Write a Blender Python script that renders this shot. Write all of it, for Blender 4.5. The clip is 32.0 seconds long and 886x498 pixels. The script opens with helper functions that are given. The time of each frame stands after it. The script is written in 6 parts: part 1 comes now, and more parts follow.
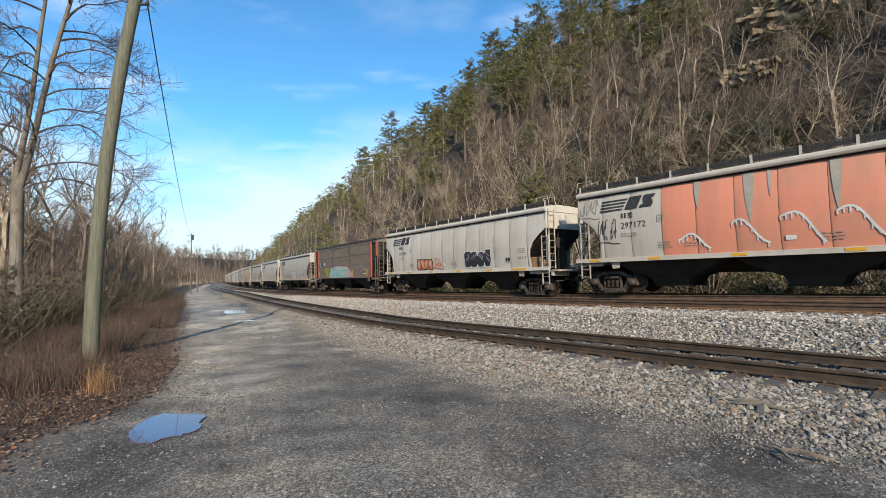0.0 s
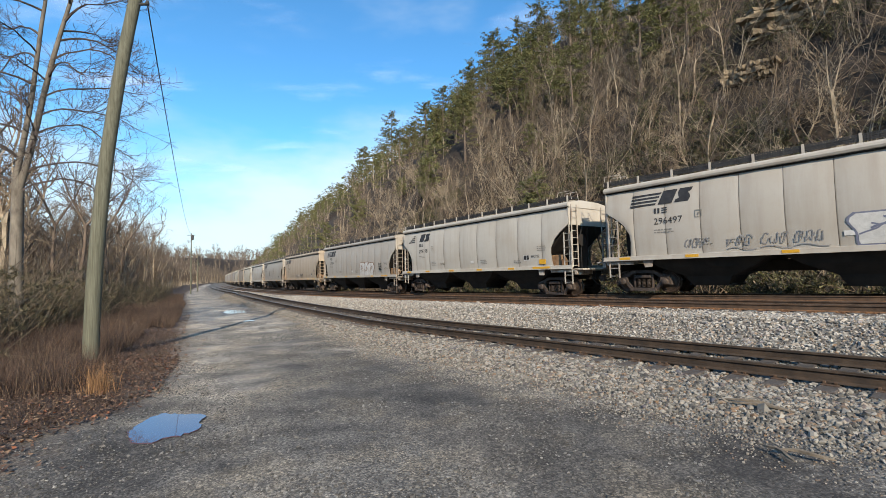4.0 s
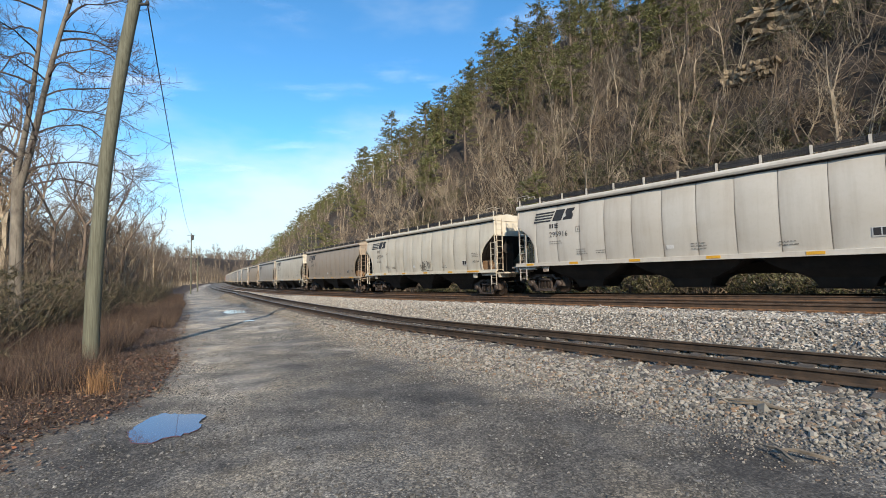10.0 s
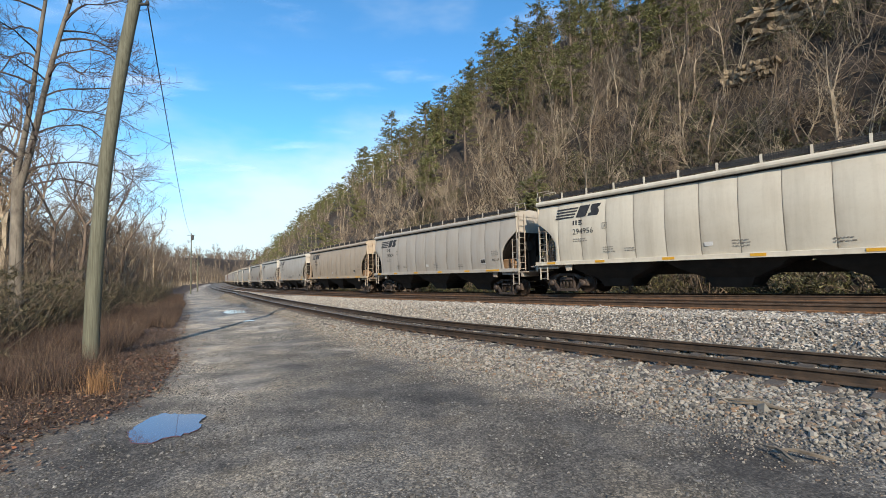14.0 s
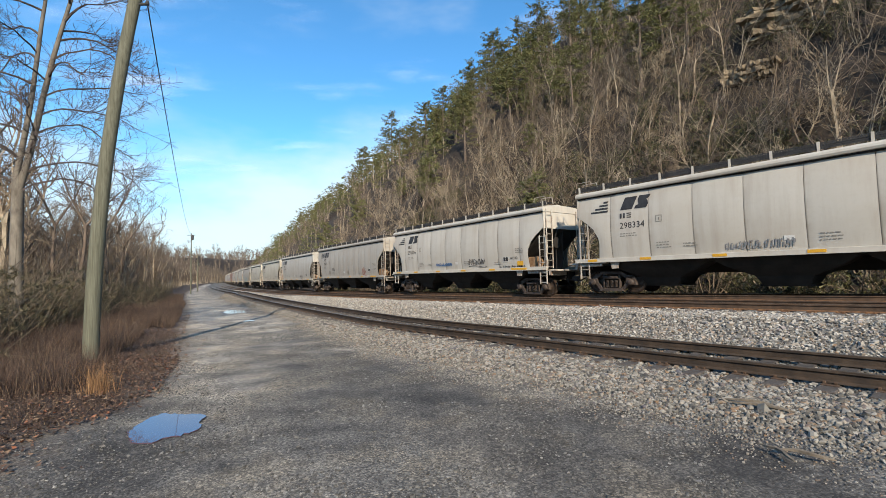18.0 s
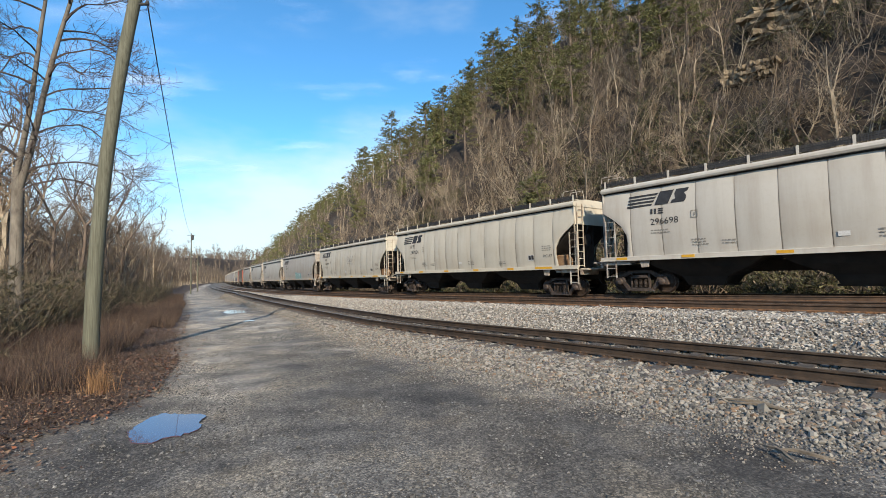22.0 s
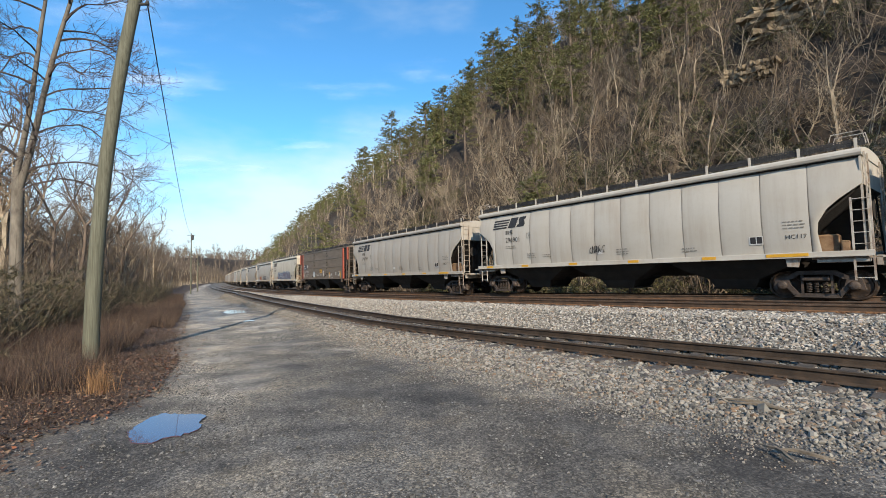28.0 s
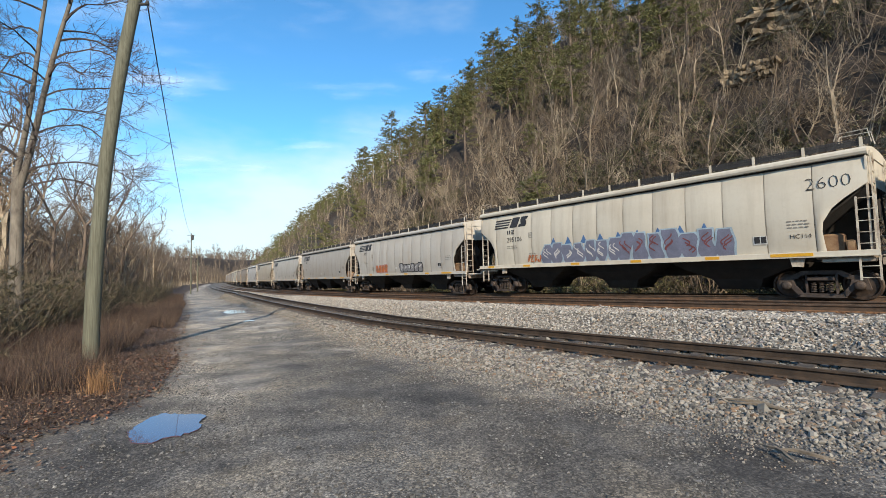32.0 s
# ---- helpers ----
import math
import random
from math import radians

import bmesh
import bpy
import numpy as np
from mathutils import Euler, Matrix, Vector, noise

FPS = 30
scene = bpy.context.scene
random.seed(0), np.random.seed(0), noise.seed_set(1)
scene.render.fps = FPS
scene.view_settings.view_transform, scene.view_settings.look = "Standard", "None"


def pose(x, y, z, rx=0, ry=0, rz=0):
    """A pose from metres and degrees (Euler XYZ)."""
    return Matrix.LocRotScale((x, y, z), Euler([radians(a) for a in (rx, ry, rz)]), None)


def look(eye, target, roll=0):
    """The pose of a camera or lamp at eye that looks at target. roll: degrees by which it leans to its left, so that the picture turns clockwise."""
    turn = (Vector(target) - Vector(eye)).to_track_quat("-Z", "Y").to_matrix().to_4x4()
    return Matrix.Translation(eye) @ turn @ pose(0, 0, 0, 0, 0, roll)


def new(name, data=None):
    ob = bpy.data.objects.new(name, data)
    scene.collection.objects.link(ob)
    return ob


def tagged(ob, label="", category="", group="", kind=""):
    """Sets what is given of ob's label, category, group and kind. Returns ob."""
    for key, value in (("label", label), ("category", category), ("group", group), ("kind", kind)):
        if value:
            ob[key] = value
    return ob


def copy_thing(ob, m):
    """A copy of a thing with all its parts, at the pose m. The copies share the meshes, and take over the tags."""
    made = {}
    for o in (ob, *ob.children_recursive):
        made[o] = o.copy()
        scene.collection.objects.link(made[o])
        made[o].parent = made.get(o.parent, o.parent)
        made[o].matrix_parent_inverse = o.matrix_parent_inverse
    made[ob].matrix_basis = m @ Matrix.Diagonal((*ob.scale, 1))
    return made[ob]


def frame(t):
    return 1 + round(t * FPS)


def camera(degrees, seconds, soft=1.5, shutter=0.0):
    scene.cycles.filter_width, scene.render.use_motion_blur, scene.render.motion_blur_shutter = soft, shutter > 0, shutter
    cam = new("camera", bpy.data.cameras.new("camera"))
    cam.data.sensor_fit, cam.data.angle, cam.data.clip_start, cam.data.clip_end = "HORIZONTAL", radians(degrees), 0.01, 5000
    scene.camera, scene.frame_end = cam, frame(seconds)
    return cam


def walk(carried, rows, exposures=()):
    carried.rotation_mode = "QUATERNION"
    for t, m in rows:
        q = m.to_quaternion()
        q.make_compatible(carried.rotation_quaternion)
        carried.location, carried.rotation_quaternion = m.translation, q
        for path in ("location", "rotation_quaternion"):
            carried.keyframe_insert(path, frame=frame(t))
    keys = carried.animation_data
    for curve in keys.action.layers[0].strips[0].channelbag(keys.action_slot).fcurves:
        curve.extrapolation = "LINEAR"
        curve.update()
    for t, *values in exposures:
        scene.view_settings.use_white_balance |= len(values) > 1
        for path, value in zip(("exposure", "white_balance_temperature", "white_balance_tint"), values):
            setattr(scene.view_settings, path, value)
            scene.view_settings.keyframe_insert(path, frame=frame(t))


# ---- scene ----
# The camera stands on a tripod at the edge of the gravel road.
EYE = (0.0, 0.0, 1.65)
cam = camera(90.435, 32.0, soft=0.6)
_tilt = 0.05881
STAND = look(EYE, (0.0, math.cos(_tilt), EYE[2] + math.sin(_tilt)), -1.256)
walk(cam, [(0.0, STAND), (32.0, STAND)], exposures=[(0.0, 0.55), (32.0, 0.55)])

# ---- light ----
SUN_FROM = Vector((0.16, -0.86, 0.50)).normalized()
world = bpy.data.worlds.new("sky")
scene.world = world
world.use_nodes = True
_n, _l = world.node_tree.nodes, world.node_tree.links
_sky = _n.new("ShaderNodeTexSky")
_sky.sky_type = "NISHITA"
_sky.sun_disc = False
_sky.sun_elevation = math.asin(SUN_FROM.z)
_sky.sun_rotation = math.atan2(SUN_FROM.x, SUN_FROM.y)
_sky.air_density, _sky.dust_density, _sky.ozone_density = 1.0, 0.6, 2.0
_n["Background"].inputs["Strength"].default_value = 0.09
_deep = _n.new("ShaderNodeMix")
_deep.data_type, _deep.blend_type = "RGBA", "MULTIPLY"
_deep.inputs[0].default_value = 1.0
_deep.inputs[7].default_value = (0.76, 1.54, 1.90, 1)
_l.new(_sky.outputs["Color"], _deep.inputs[6])
# thin high haze, thicker towards the horizon
_co = _n.new("ShaderNodeTexCoord")
_map = _n.new("ShaderNodeMapping")
_map.inputs["Scale"].default_value = (1.0, 1.0, 2.6)
_l.new(_co.outputs["Generated"], _map.inputs["Vector"])
_hz = _n.new("ShaderNodeTexNoise")
_hz.inputs["Scale"].default_value, _hz.inputs["Detail"].default_value, _hz.inputs["Roughness"].default_value = 2.1, 5.0, 0.55
_l.new(_map.outputs["Vector"], _hz.inputs["Vector"])
_sep = _n.new("ShaderNodeSeparateXYZ")
_l.new(_co.outputs["Generated"], _sep.inputs[0])
_low = _n.new("ShaderNodeMapRange")
_low.inputs[1].default_value, _low.inputs[2].default_value, _low.inputs[3].default_value, _low.inputs[4].default_value = 0.02, 0.46, 0.48, -0.08
_l.new(_sep.outputs["Z"], _low.inputs[0])
_add = _n.new("ShaderNodeMath")
_add.operation = "ADD"
_l.new(_hz.outputs["Fac"], _add.inputs[0])
_l.new(_low.outputs[0], _add.inputs[1])
_fog = _n.new("ShaderNodeMapRange")
_fog.inputs[1].default_value, _fog.inputs[2].default_value, _fog.inputs[4].default_value = 0.48, 0.95, 0.85
_fog.interpolation_type = "SMOOTHSTEP"
_l.new(_add.outputs[0], _fog.inputs[0])
_haze = _n.new("ShaderNodeMix")
_haze.data_type = "RGBA"
_haze.inputs[7].default_value = (7.0, 7.9, 8.4, 1)
_l.new(_fog.outputs[0], _haze.inputs[0])
_l.new(_deep.outputs[2], _haze.inputs[6])
_l.new(_haze.outputs[2], _n["Background"].inputs["Color"])
_sun = bpy.data.lights.new("sun", "SUN")
_sun.energy, _sun.angle, _sun.color = 5.0, radians(0.6), (1.0, 0.845, 0.655)
sun = new("sun", _sun)
sun.matrix_world = look((40, -60, 80), Vector((40, -60, 80)) - SUN_FROM)

# ---- the line of the railway: u runs along it away from the camera, lat across it ----
PITCH = 17.93
TRACK_D, PSI0, BEND, BEND_L = 19.12, 0.68994, 0.00343, 64.0
RAIL_Z = 0.771
MID_LAT, SIDING_LAT, SIDING_DROP = -4.4, -10.44, 0.506


def heading(u):
    a = PSI0 - BEND * BEND_L * (1 - np.exp(-np.clip(u, -30, None) / BEND_L))
    far = np.clip(u - 320, 0, 500)
    return a - far * far / (far + 60) / 420


_U = np.arange(-700.0, 1301.0, 0.5)
_A = heading(_U)
_am = (_A[1:] + _A[:-1]) / 2
_X = np.concatenate([[0], np.cumsum(-np.sin(_am) * 0.5)])
_Y = np.concatenate([[0], np.cumsum(np.cos(_am) * 0.5)])
_i0 = int(np.argmin(abs(_U)))
_X += TRACK_D * math.cos(PSI0) - _X[_i0]
_Y += TRACK_D * math.sin(PSI0) - _Y[_i0]


def grade(u):
    return -0.01747 * 80 * (1 - np.exp(-np.maximum(u, -40) / 80))


def place(u, lat):
    a = np.interp(u, _U, _A)
    return np.interp(u, _U, _X) + lat * np.cos(a), np.interp(u, _U, _Y) + lat * np.sin(a)


def spot(u, lat, h=0.0):
    """A point of the world, h above the road's level there."""
    x, y = place(u, lat)
    return Vector((float(x), float(y), float(grade(u)) + h))


def along(u, lat, h=0.0):
    """A pose whose X runs along the line, away from the camera, and whose Y points to the road."""
    p = spot(u, lat, h)
    return pose(p.x, p.y, p.z, 0, 0, 90 + math.degrees(float(np.interp(u, _U, _A))))


_TABLES = {}


def wave(x, y, s, seed=0):
    """Smooth value noise, -1 to 1, at a cell size s (arrays)."""
    if seed not in _TABLES:
        _TABLES[seed] = np.random.RandomState(seed).rand(64, 64) * 2 - 1
    tab = _TABLES[seed]
    x, y = np.asarray(x, float) / s + 31.7, np.asarray(y, float) / s + 17.3
    i, j = np.floor(x).astype(int), np.floor(y).astype(int)
    fx, fy = x - i, y - j
    fx, fy = fx * fx * (3 - 2 * fx), fy * fy * (3 - 2 * fy)
    a, b = tab[i % 64, j % 64], tab[(i + 1) % 64, j % 64]
    c, d = tab[i % 64, (j + 1) % 64], tab[(i + 1) % 64, (j + 1) % 64]
    return (a * (1 - fx) + b * fx) * (1 - fy) + (c * (1 - fx) + d * fx) * fy


def road_left(u):
    return np.interp(u, [-300, 4, 6.3, 7.0, 7.9, 10.4, 16, 27, 44, 80, 900], [-21, -20.2, -19.8, -18.9, -18.35, -17.8, -17.0, -15.6, -14.2, -13.5, -13.5])


def road_right(u):
    return np.interp(u, [-300, 5, 9, 13, 21, 30, 54, 90, 900], [-14.4, -14.0, -13.85, -13.3, -12.3, -11.6, -10.5, -10.1, -10.3])


def siding_lat(u):
    """The siding draws in towards the main line with distance."""
    return np.interp(u, [10, 13.5, 16, 21, 27, 36, 56, 90, 170], [SIDING_LAT, -10.35, -10.15, -9.85, -9.5, -9.0, -8.1, -7.6, -7.8])


def siding_h(u):
    return np.interp(u, [14, 60], [RAIL_Z - SIDING_DROP, RAIL_Z])


def ground_h(u, lat):
    """Height of the ground above the road's level."""
    u, lat = np.asarray(u, float), np.asarray(lat, float)
    rr, rl = road_right(u), road_left(u)
    sl, bed_h = siding_lat(u), siding_h(u) - 0.235
    base = np.interp(lat, [-6.0, 2.4, 4.2, 6.5, 8.5], [0.545, 0.545, 0.05, 0.1, 0.5])
    base = np.where(lat < 0, bed_h + (0.545 - bed_h) * np.clip((lat - sl - 1.74) / 1.5, 0, 1), base)
    shoulder = np.clip((lat - rr) / np.maximum(sl - 1.5 - rr, 0.5), 0, 1)
    h = np.where(lat < sl - 1.46, bed_h * shoulder + 0.04 * np.sin(np.pi * shoulder), base)
    h = h + np.where((lat > rl) & (lat < rr), 0.018 * wave(u, lat, 1.7, 3) + 0.02 * wave(u, lat, 4.5, 4), 0)
    verge = np.clip(rl - lat, 0, None)
    h = h + np.where(lat < rl, 0.10 * np.clip(verge / 1.5, 0, 1) + 0.10 * wave(u, lat, 2.5, 5) * np.clip(verge / 2, 0, 1), 0)
    bank = np.clip(-26 - lat, 0, None)
    h = h - 1.2 * np.clip(bank / 8, 0, 1)
    ridge_l = np.clip(-70 - lat, 0, None)
    h = h + np.clip(ridge_l * 0.42, 0, 34 + 8 * wave(u, lat, 160, 6)) + np.clip(ridge_l / 60, 0, 1) * 4 * wave(u, lat, 40, 7)
    hill = np.clip(lat - 8.5, 0, None)
    crest = np.interp(u, [-400, -60, 20, 60, 110, 160, 220, 300, 900], [60, 60, 59, 63, 69, 62, 49, 38, 34]) + 5 * wave(u, 0 * u, 55, 8)
    steep = 1.22 + 0.10 * wave(u, lat, 30, 9)
    rise = hill * steep + 1.6 * wave(u, lat, 9, 10) * np.clip(hill / 6, 0, 1)
    top = crest * (1 - np.exp(-rise / crest * (1 + 0.9 * (rise / crest) ** 2)))
    h = h + np.where(hill > 0, top, 0)
    return h


def ground_z(u, lat):
    return float(grade(u) + ground_h(u, lat))


def on_ground(u, lat, sink=0.0):
    x, y = place(u, lat)
    return Vector((float(x), float(y), ground_z(u, lat) - sink))


# ---- thin high clouds drifting over the valley ----
def cloud_sheet():
    m = bpy.data.materials.new("cloud_veil")
    m.use_nodes = True
    nt = m.node_tree
    nt.nodes.remove(nt.nodes["Principled BSDF"])
    out = nt.nodes["Material Output"]
    tc, mp, no = nt.nodes.new("ShaderNodeTexCoord"), nt.nodes.new("ShaderNodeMapping"), nt.nodes.new("ShaderNodeTexNoise")
    mp.inputs["Scale"].default_value = (0.0011, 0.0019, 0.0)
    no.inputs["Scale"].default_value, no.inputs["Detail"].default_value, no.inputs["Roughness"].default_value = 1.0, 6.0, 0.52
    rg = nt.nodes.new("ShaderNodeMapRange")
    rg.interpolation_type = "SMOOTHSTEP"
    rg.inputs[1].default_value, rg.inputs[2].default_value, rg.inputs[4].default_value = 0.53, 0.86, 0.75
    tr, tl, mx = nt.nodes.new("ShaderNodeBsdfTransparent"), nt.nodes.new("ShaderNodeBsdfTranslucent"), nt.nodes.new("ShaderNodeMixShader")
    tl.inputs["Color"].default_value = (0.95, 0.97, 1.0, 1)
    L = nt.links
    L.new(tc.outputs["Object"], mp.inputs["Vector"])
    L.new(mp.outputs["Vector"], no.inputs["Vector"])
    L.new(no.outputs["Fac"], rg.inputs[0])
    L.new(rg.outputs[0], mx.inputs[0])
    L.new(tr.outputs[0], mx.inputs[1])
    L.new(tl.outputs[0], mx.inputs[2])
    L.new(mx.outputs[0], out.inputs["Surface"])
    me = bpy.data.meshes.new("cloud")
    n = 8
    me.from_pydata([(-2600 + 5200 * i / n, 700 + 3000 * j / n, 0.0) for j in range(n + 1) for i in range(n + 1)], [],
                   [(j * (n + 1) + i, j * (n + 1) + i + 1, (j + 1) * (n + 1) + i + 1, (j + 1) * (n + 1) + i) for j in range(n) for i in range(n)])
    me.materials.append(m)
    return tagged(new("cloud", me), "thin white wisps of drifting high cloud", "cloud", kind="stuff")


CLOUD = cloud_sheet()


# ---- materials ----
def material(name, colour=(0.5, 0.5, 0.5), rough=0.8, metal=0.0):
    m = bpy.data.materials.new(name)
    m.use_nodes = True
    b = m.node_tree.nodes["Principled BSDF"]
    b.inputs["Base Color"].default_value = (*colour, 1)
    b.inputs["Roughness"].default_value = rough
    b.inputs["Metallic"].default_value = metal
    return m


def node(m, kind, **inputs):
    n = m.node_tree.nodes.new(kind)
    for k, v in inputs.items():
        key = k.replace("_", " ")
        if hasattr(v, "links") and hasattr(v, "node"):
            m.node_tree.links.new(v, n.inputs[key])
        else:
            n.inputs[key].default_value = v
    return n


def coords(m, kind="Object", scale=(1, 1, 1), shift=None):
    t = m.node_tree.nodes.new("ShaderNodeTexCoord")
    mp = m.node_tree.nodes.new("ShaderNodeMapping")
    m.node_tree.links.new(t.outputs[kind], mp.inputs["Vector"])
    mp.inputs["Scale"].default_value = scale
    if shift is not None:
        m.node_tree.links.new(shift, mp.inputs["Location"])
    return mp.outputs["Vector"]


def grain(m, vec, scale, detail=5.0, rough=0.6):
    n = m.node_tree.nodes.new("ShaderNodeTexNoise")
    m.node_tree.links.new(vec, n.inputs["Vector"])
    n.inputs["Scale"].default_value, n.inputs["Detail"].default_value = scale, detail
    n.inputs["Roughness"].default_value = rough
    return n.outputs["Fac"]


def ramp(m, fac, stops):
    r = m.node_tree.nodes.new("ShaderNodeValToRGB")
    m.node_tree.links.new(fac, r.inputs["Fac"])
    e = r.color_ramp.elements
    while len(e) < len(stops):
        e.new(0.5)
    for el, (p, c) in zip(e, stops):
        el.position = p
        el.color = (*c, 1) if len(c) == 3 else c
    return r.outputs["Color"]


def mix(m, fac, a, b, how="MIX"):
    n = m.node_tree.nodes.new("ShaderNodeMix")
    n.data_type, n.blend_type = "RGBA", how
    for v, i in ((fac, 0), (a, 6), (b, 7)):
        if hasattr(v, "links") and hasattr(v, "node"):
            m.node_tree.links.new(v, n.inputs[i])
        elif i == 0:
            n.inputs[i].default_value = v
        else:
            n.inputs[i].default_value = (*v, 1)
    return n.outputs[2]


def finish(m, colour=None, bump=None, strength=0.3, distance=0.02, rough=None):
    b = m.node_tree.nodes["Principled BSDF"]
    L = m.node_tree.links
    if colour is not None:
        L.new(colour, b.inputs["Base Color"])
    if rough is not None:
        L.new(rough, b.inputs["Roughness"])
    if bump is not None:
        n = m.node_tree.nodes.new("ShaderNodeBump")
        n.inputs["Strength"].default_value, n.inputs["Distance"].default_value = strength, distance
        L.new(bump, n.inputs["Height"])
        L.new(n.outputs["Normal"], b.inputs["Normal"])
    return m


def info(m, out):
    return m.node_tree.nodes.new("ShaderNodeObjectInfo").outputs[out]


def island(m):
    return m.node_tree.nodes.new("ShaderNodeNewGeometry").outputs["Random Per Island"]


def mottled(name, a, b, scale=3.0, rough=0.85, bump=0.4, distance=0.02, fine=40.0, metal=0.0, kind="Object"):
    """Two tones at one scale, a finer grain over them, and relief."""
    m = material(name, a, rough, metal)
    v = coords(m, kind)
    f1, f2 = grain(m, v, scale), grain(m, v, fine, 6.0, 0.7)
    c = ramp(m, f1, [(0.35, a), (0.68, b)])
    c = mix(m, ramp(m, f2, [(0.3, (0.0, 0.0, 0.0)), (0.75, (0.9, 0.9, 0.9))]), mix(m, 1.0, c, (0.62, 0.6, 0.58), "MULTIPLY"), c)
    return finish(m, c, f2, bump, distance)


# car paint: the colour of each car is its objects' colour
def calc(m, op, a, b):
    n = m.node_tree.nodes.new("ShaderNodeMath")
    n.operation, n.use_clamp = op, True
    for v, i in ((a, 0), (b, 1)):
        if hasattr(v, "links"):
            m.node_tree.links.new(v, n.inputs[i])
        else:
            n.inputs[i].default_value = v
    return n.outputs[0]


def car_paint(name, seams=False, rust=0.0):
    """Chalky faded paint with dust runs; sheets carry soot along their welded seams, end gear carries rust."""
    m = material(name, (0.5, 0.5, 0.48), 0.55)
    v = coords(m)
    shift = info(m, "Random")
    runs = grain(m, coords(m, "Object", (1.1, 0.8, 0.10), shift), 2.2, 6.0, 0.62)
    fine = grain(m, v, 9.0, 6.0, 0.7)
    film = grain(m, coords(m, "Object", (0.25, 0.5, 0.6), shift), 1.3, 3.0, 0.5)
    c = info(m, "Color")
    c = mix(m, ramp(m, film, [(0.40, (0, 0, 0)), (0.72, (0.30, 0.30, 0.30))]), c, (0.30, 0.245, 0.175))
    c = mix(m, ramp(m, runs, [(0.46, (0, 0, 0)), (0.8, (0.36, 0.36, 0.36))]), c, (0.20, 0.15, 0.105))
    c = mix(m, ramp(m, fine, [(0.5, (0, 0, 0)), (0.85, (0.25, 0.25, 0.25))]), c, (0.30, 0.25, 0.20))
    if seams:
        t = m.node_tree.nodes.new("ShaderNodeTexCoord")
        x = m.node_tree.nodes.new("ShaderNodeSeparateXYZ")
        m.node_tree.links.new(t.outputs["Generated"], x.inputs[0])
        far = calc(m, "SUBTRACT", 1.0, x.outputs["X"])
        soot = calc(m, "SUBTRACT", 1.0, calc(m, "MULTIPLY", far, 7.0))
        line = calc(m, "SUBTRACT", 1.0, calc(m, "MULTIPLY", far, 34.0))
        low = calc(m, "SUBTRACT", 1.35, x.outputs["Z"])
        blot = ramp(m, grain(m, coords(m, "Object", (0.5, 0.5, 0.9), shift), 2.0, 4.0, 0.6), [(0.3, (0.1, 0.1, 0.1)), (0.7, (1, 1, 1))])
        c = mix(m, calc(m, "MULTIPLY", calc(m, "MULTIPLY", soot, low), calc(m, "MULTIPLY", blot, 0.42)), c, (0.13, 0.095, 0.06))
        c = mix(m, calc(m, "MULTIPLY", line, calc(m, "MULTIPLY", low, 0.62)), c, (0.075, 0.055, 0.036))
    if rust:
        r = grain(m, coords(m, "Object", (1, 1, 0.6), shift), 3.2, 6.0, 0.7)
        c = mix(m, ramp(m, r, [(0.42, (0, 0, 0)), (0.68, (rust, rust, rust))]), c, (0.125, 0.062, 0.032))
    return finish(m, c, fine, 0.12, 0.01)


PAINT = car_paint("car_paint")
SIDE_PAINT = car_paint("car_side_paint", seams=True)
WORN_PAINT = car_paint("rust_worn_paint", rust=0.85)

# grime and truck steel darkened: shade under the cars is put into their colour
GRIME_AND_SHADE = mottled("black_underframe_grime_and_shade", (0.008, 0.007, 0.006), (0.028, 0.022, 0.017), 2.0, 0.85, 0.3)
TRUCK_STEEL = mottled("rusty_cast_steel", (0.032, 0.024, 0.020), (0.10, 0.074, 0.06), 5.0, 0.7, 0.4)
WHEEL_STEEL = mottled("worn_wheel_steel", (0.035, 0.026, 0.021), (0.10, 0.07, 0.052), 6.0, 0.5, 0.2, metal=0.4)
RAIL_RUST = mottled("rail_rust", (0.052, 0.032, 0.019), (0.125, 0.076, 0.045), 4.0, 0.75, 0.3)
SIDING_RUST = mottled("dark_siding_rust", (0.030, 0.020, 0.013), (0.075, 0.049, 0.031), 4.0, 0.8, 0.3)
PLATE_RUST = mottled("orange_plate_rust", (0.085, 0.042, 0.02), (0.27, 0.135, 0.058), 9.0, 0.85, 0.3)
RAIL_HEAD = mottled("worn_rail_head", (0.07, 0.056, 0.046), (0.15, 0.125, 0.105), 3.0, 0.35, 0.1, metal=0.8)
TIE_WOOD = mottled("weathered_tie_wood", (0.045, 0.036, 0.030), (0.13, 0.11, 0.095), 3.0, 0.9, 0.6)
GRATE = mottled("dark_grating", (0.02, 0.02, 0.022), (0.05, 0.05, 0.052), 4.0, 0.7, 0.1)
YELLOW = mottled("yellow_reflector", (0.75, 0.42, 0.03), (0.62, 0.33, 0.03), 4.0, 0.4, 0.05)
BLACK_INK = mottled("black_stencil_paint", (0.018, 0.018, 0.02), (0.04, 0.04, 0.042), 5.0, 0.6, 0.05)
WHITE_INK = mottled("white_stencil_paint", (0.72, 0.72, 0.7), (0.58, 0.58, 0.56), 5.0, 0.6, 0.05)
RED_POST = mottled("red_oxide_paint", (0.36, 0.085, 0.05), (0.24, 0.06, 0.04), 2.5, 0.6, 0.1)
POLE_WOOD = material("weathered_pole_wood", (0.25, 0.22, 0.16), 0.9)
_v = coords(POLE_WOOD, "Object", (14, 14, 0.5))
_g = grain(POLE_WOOD, _v, 2.5, 7.0, 0.7)
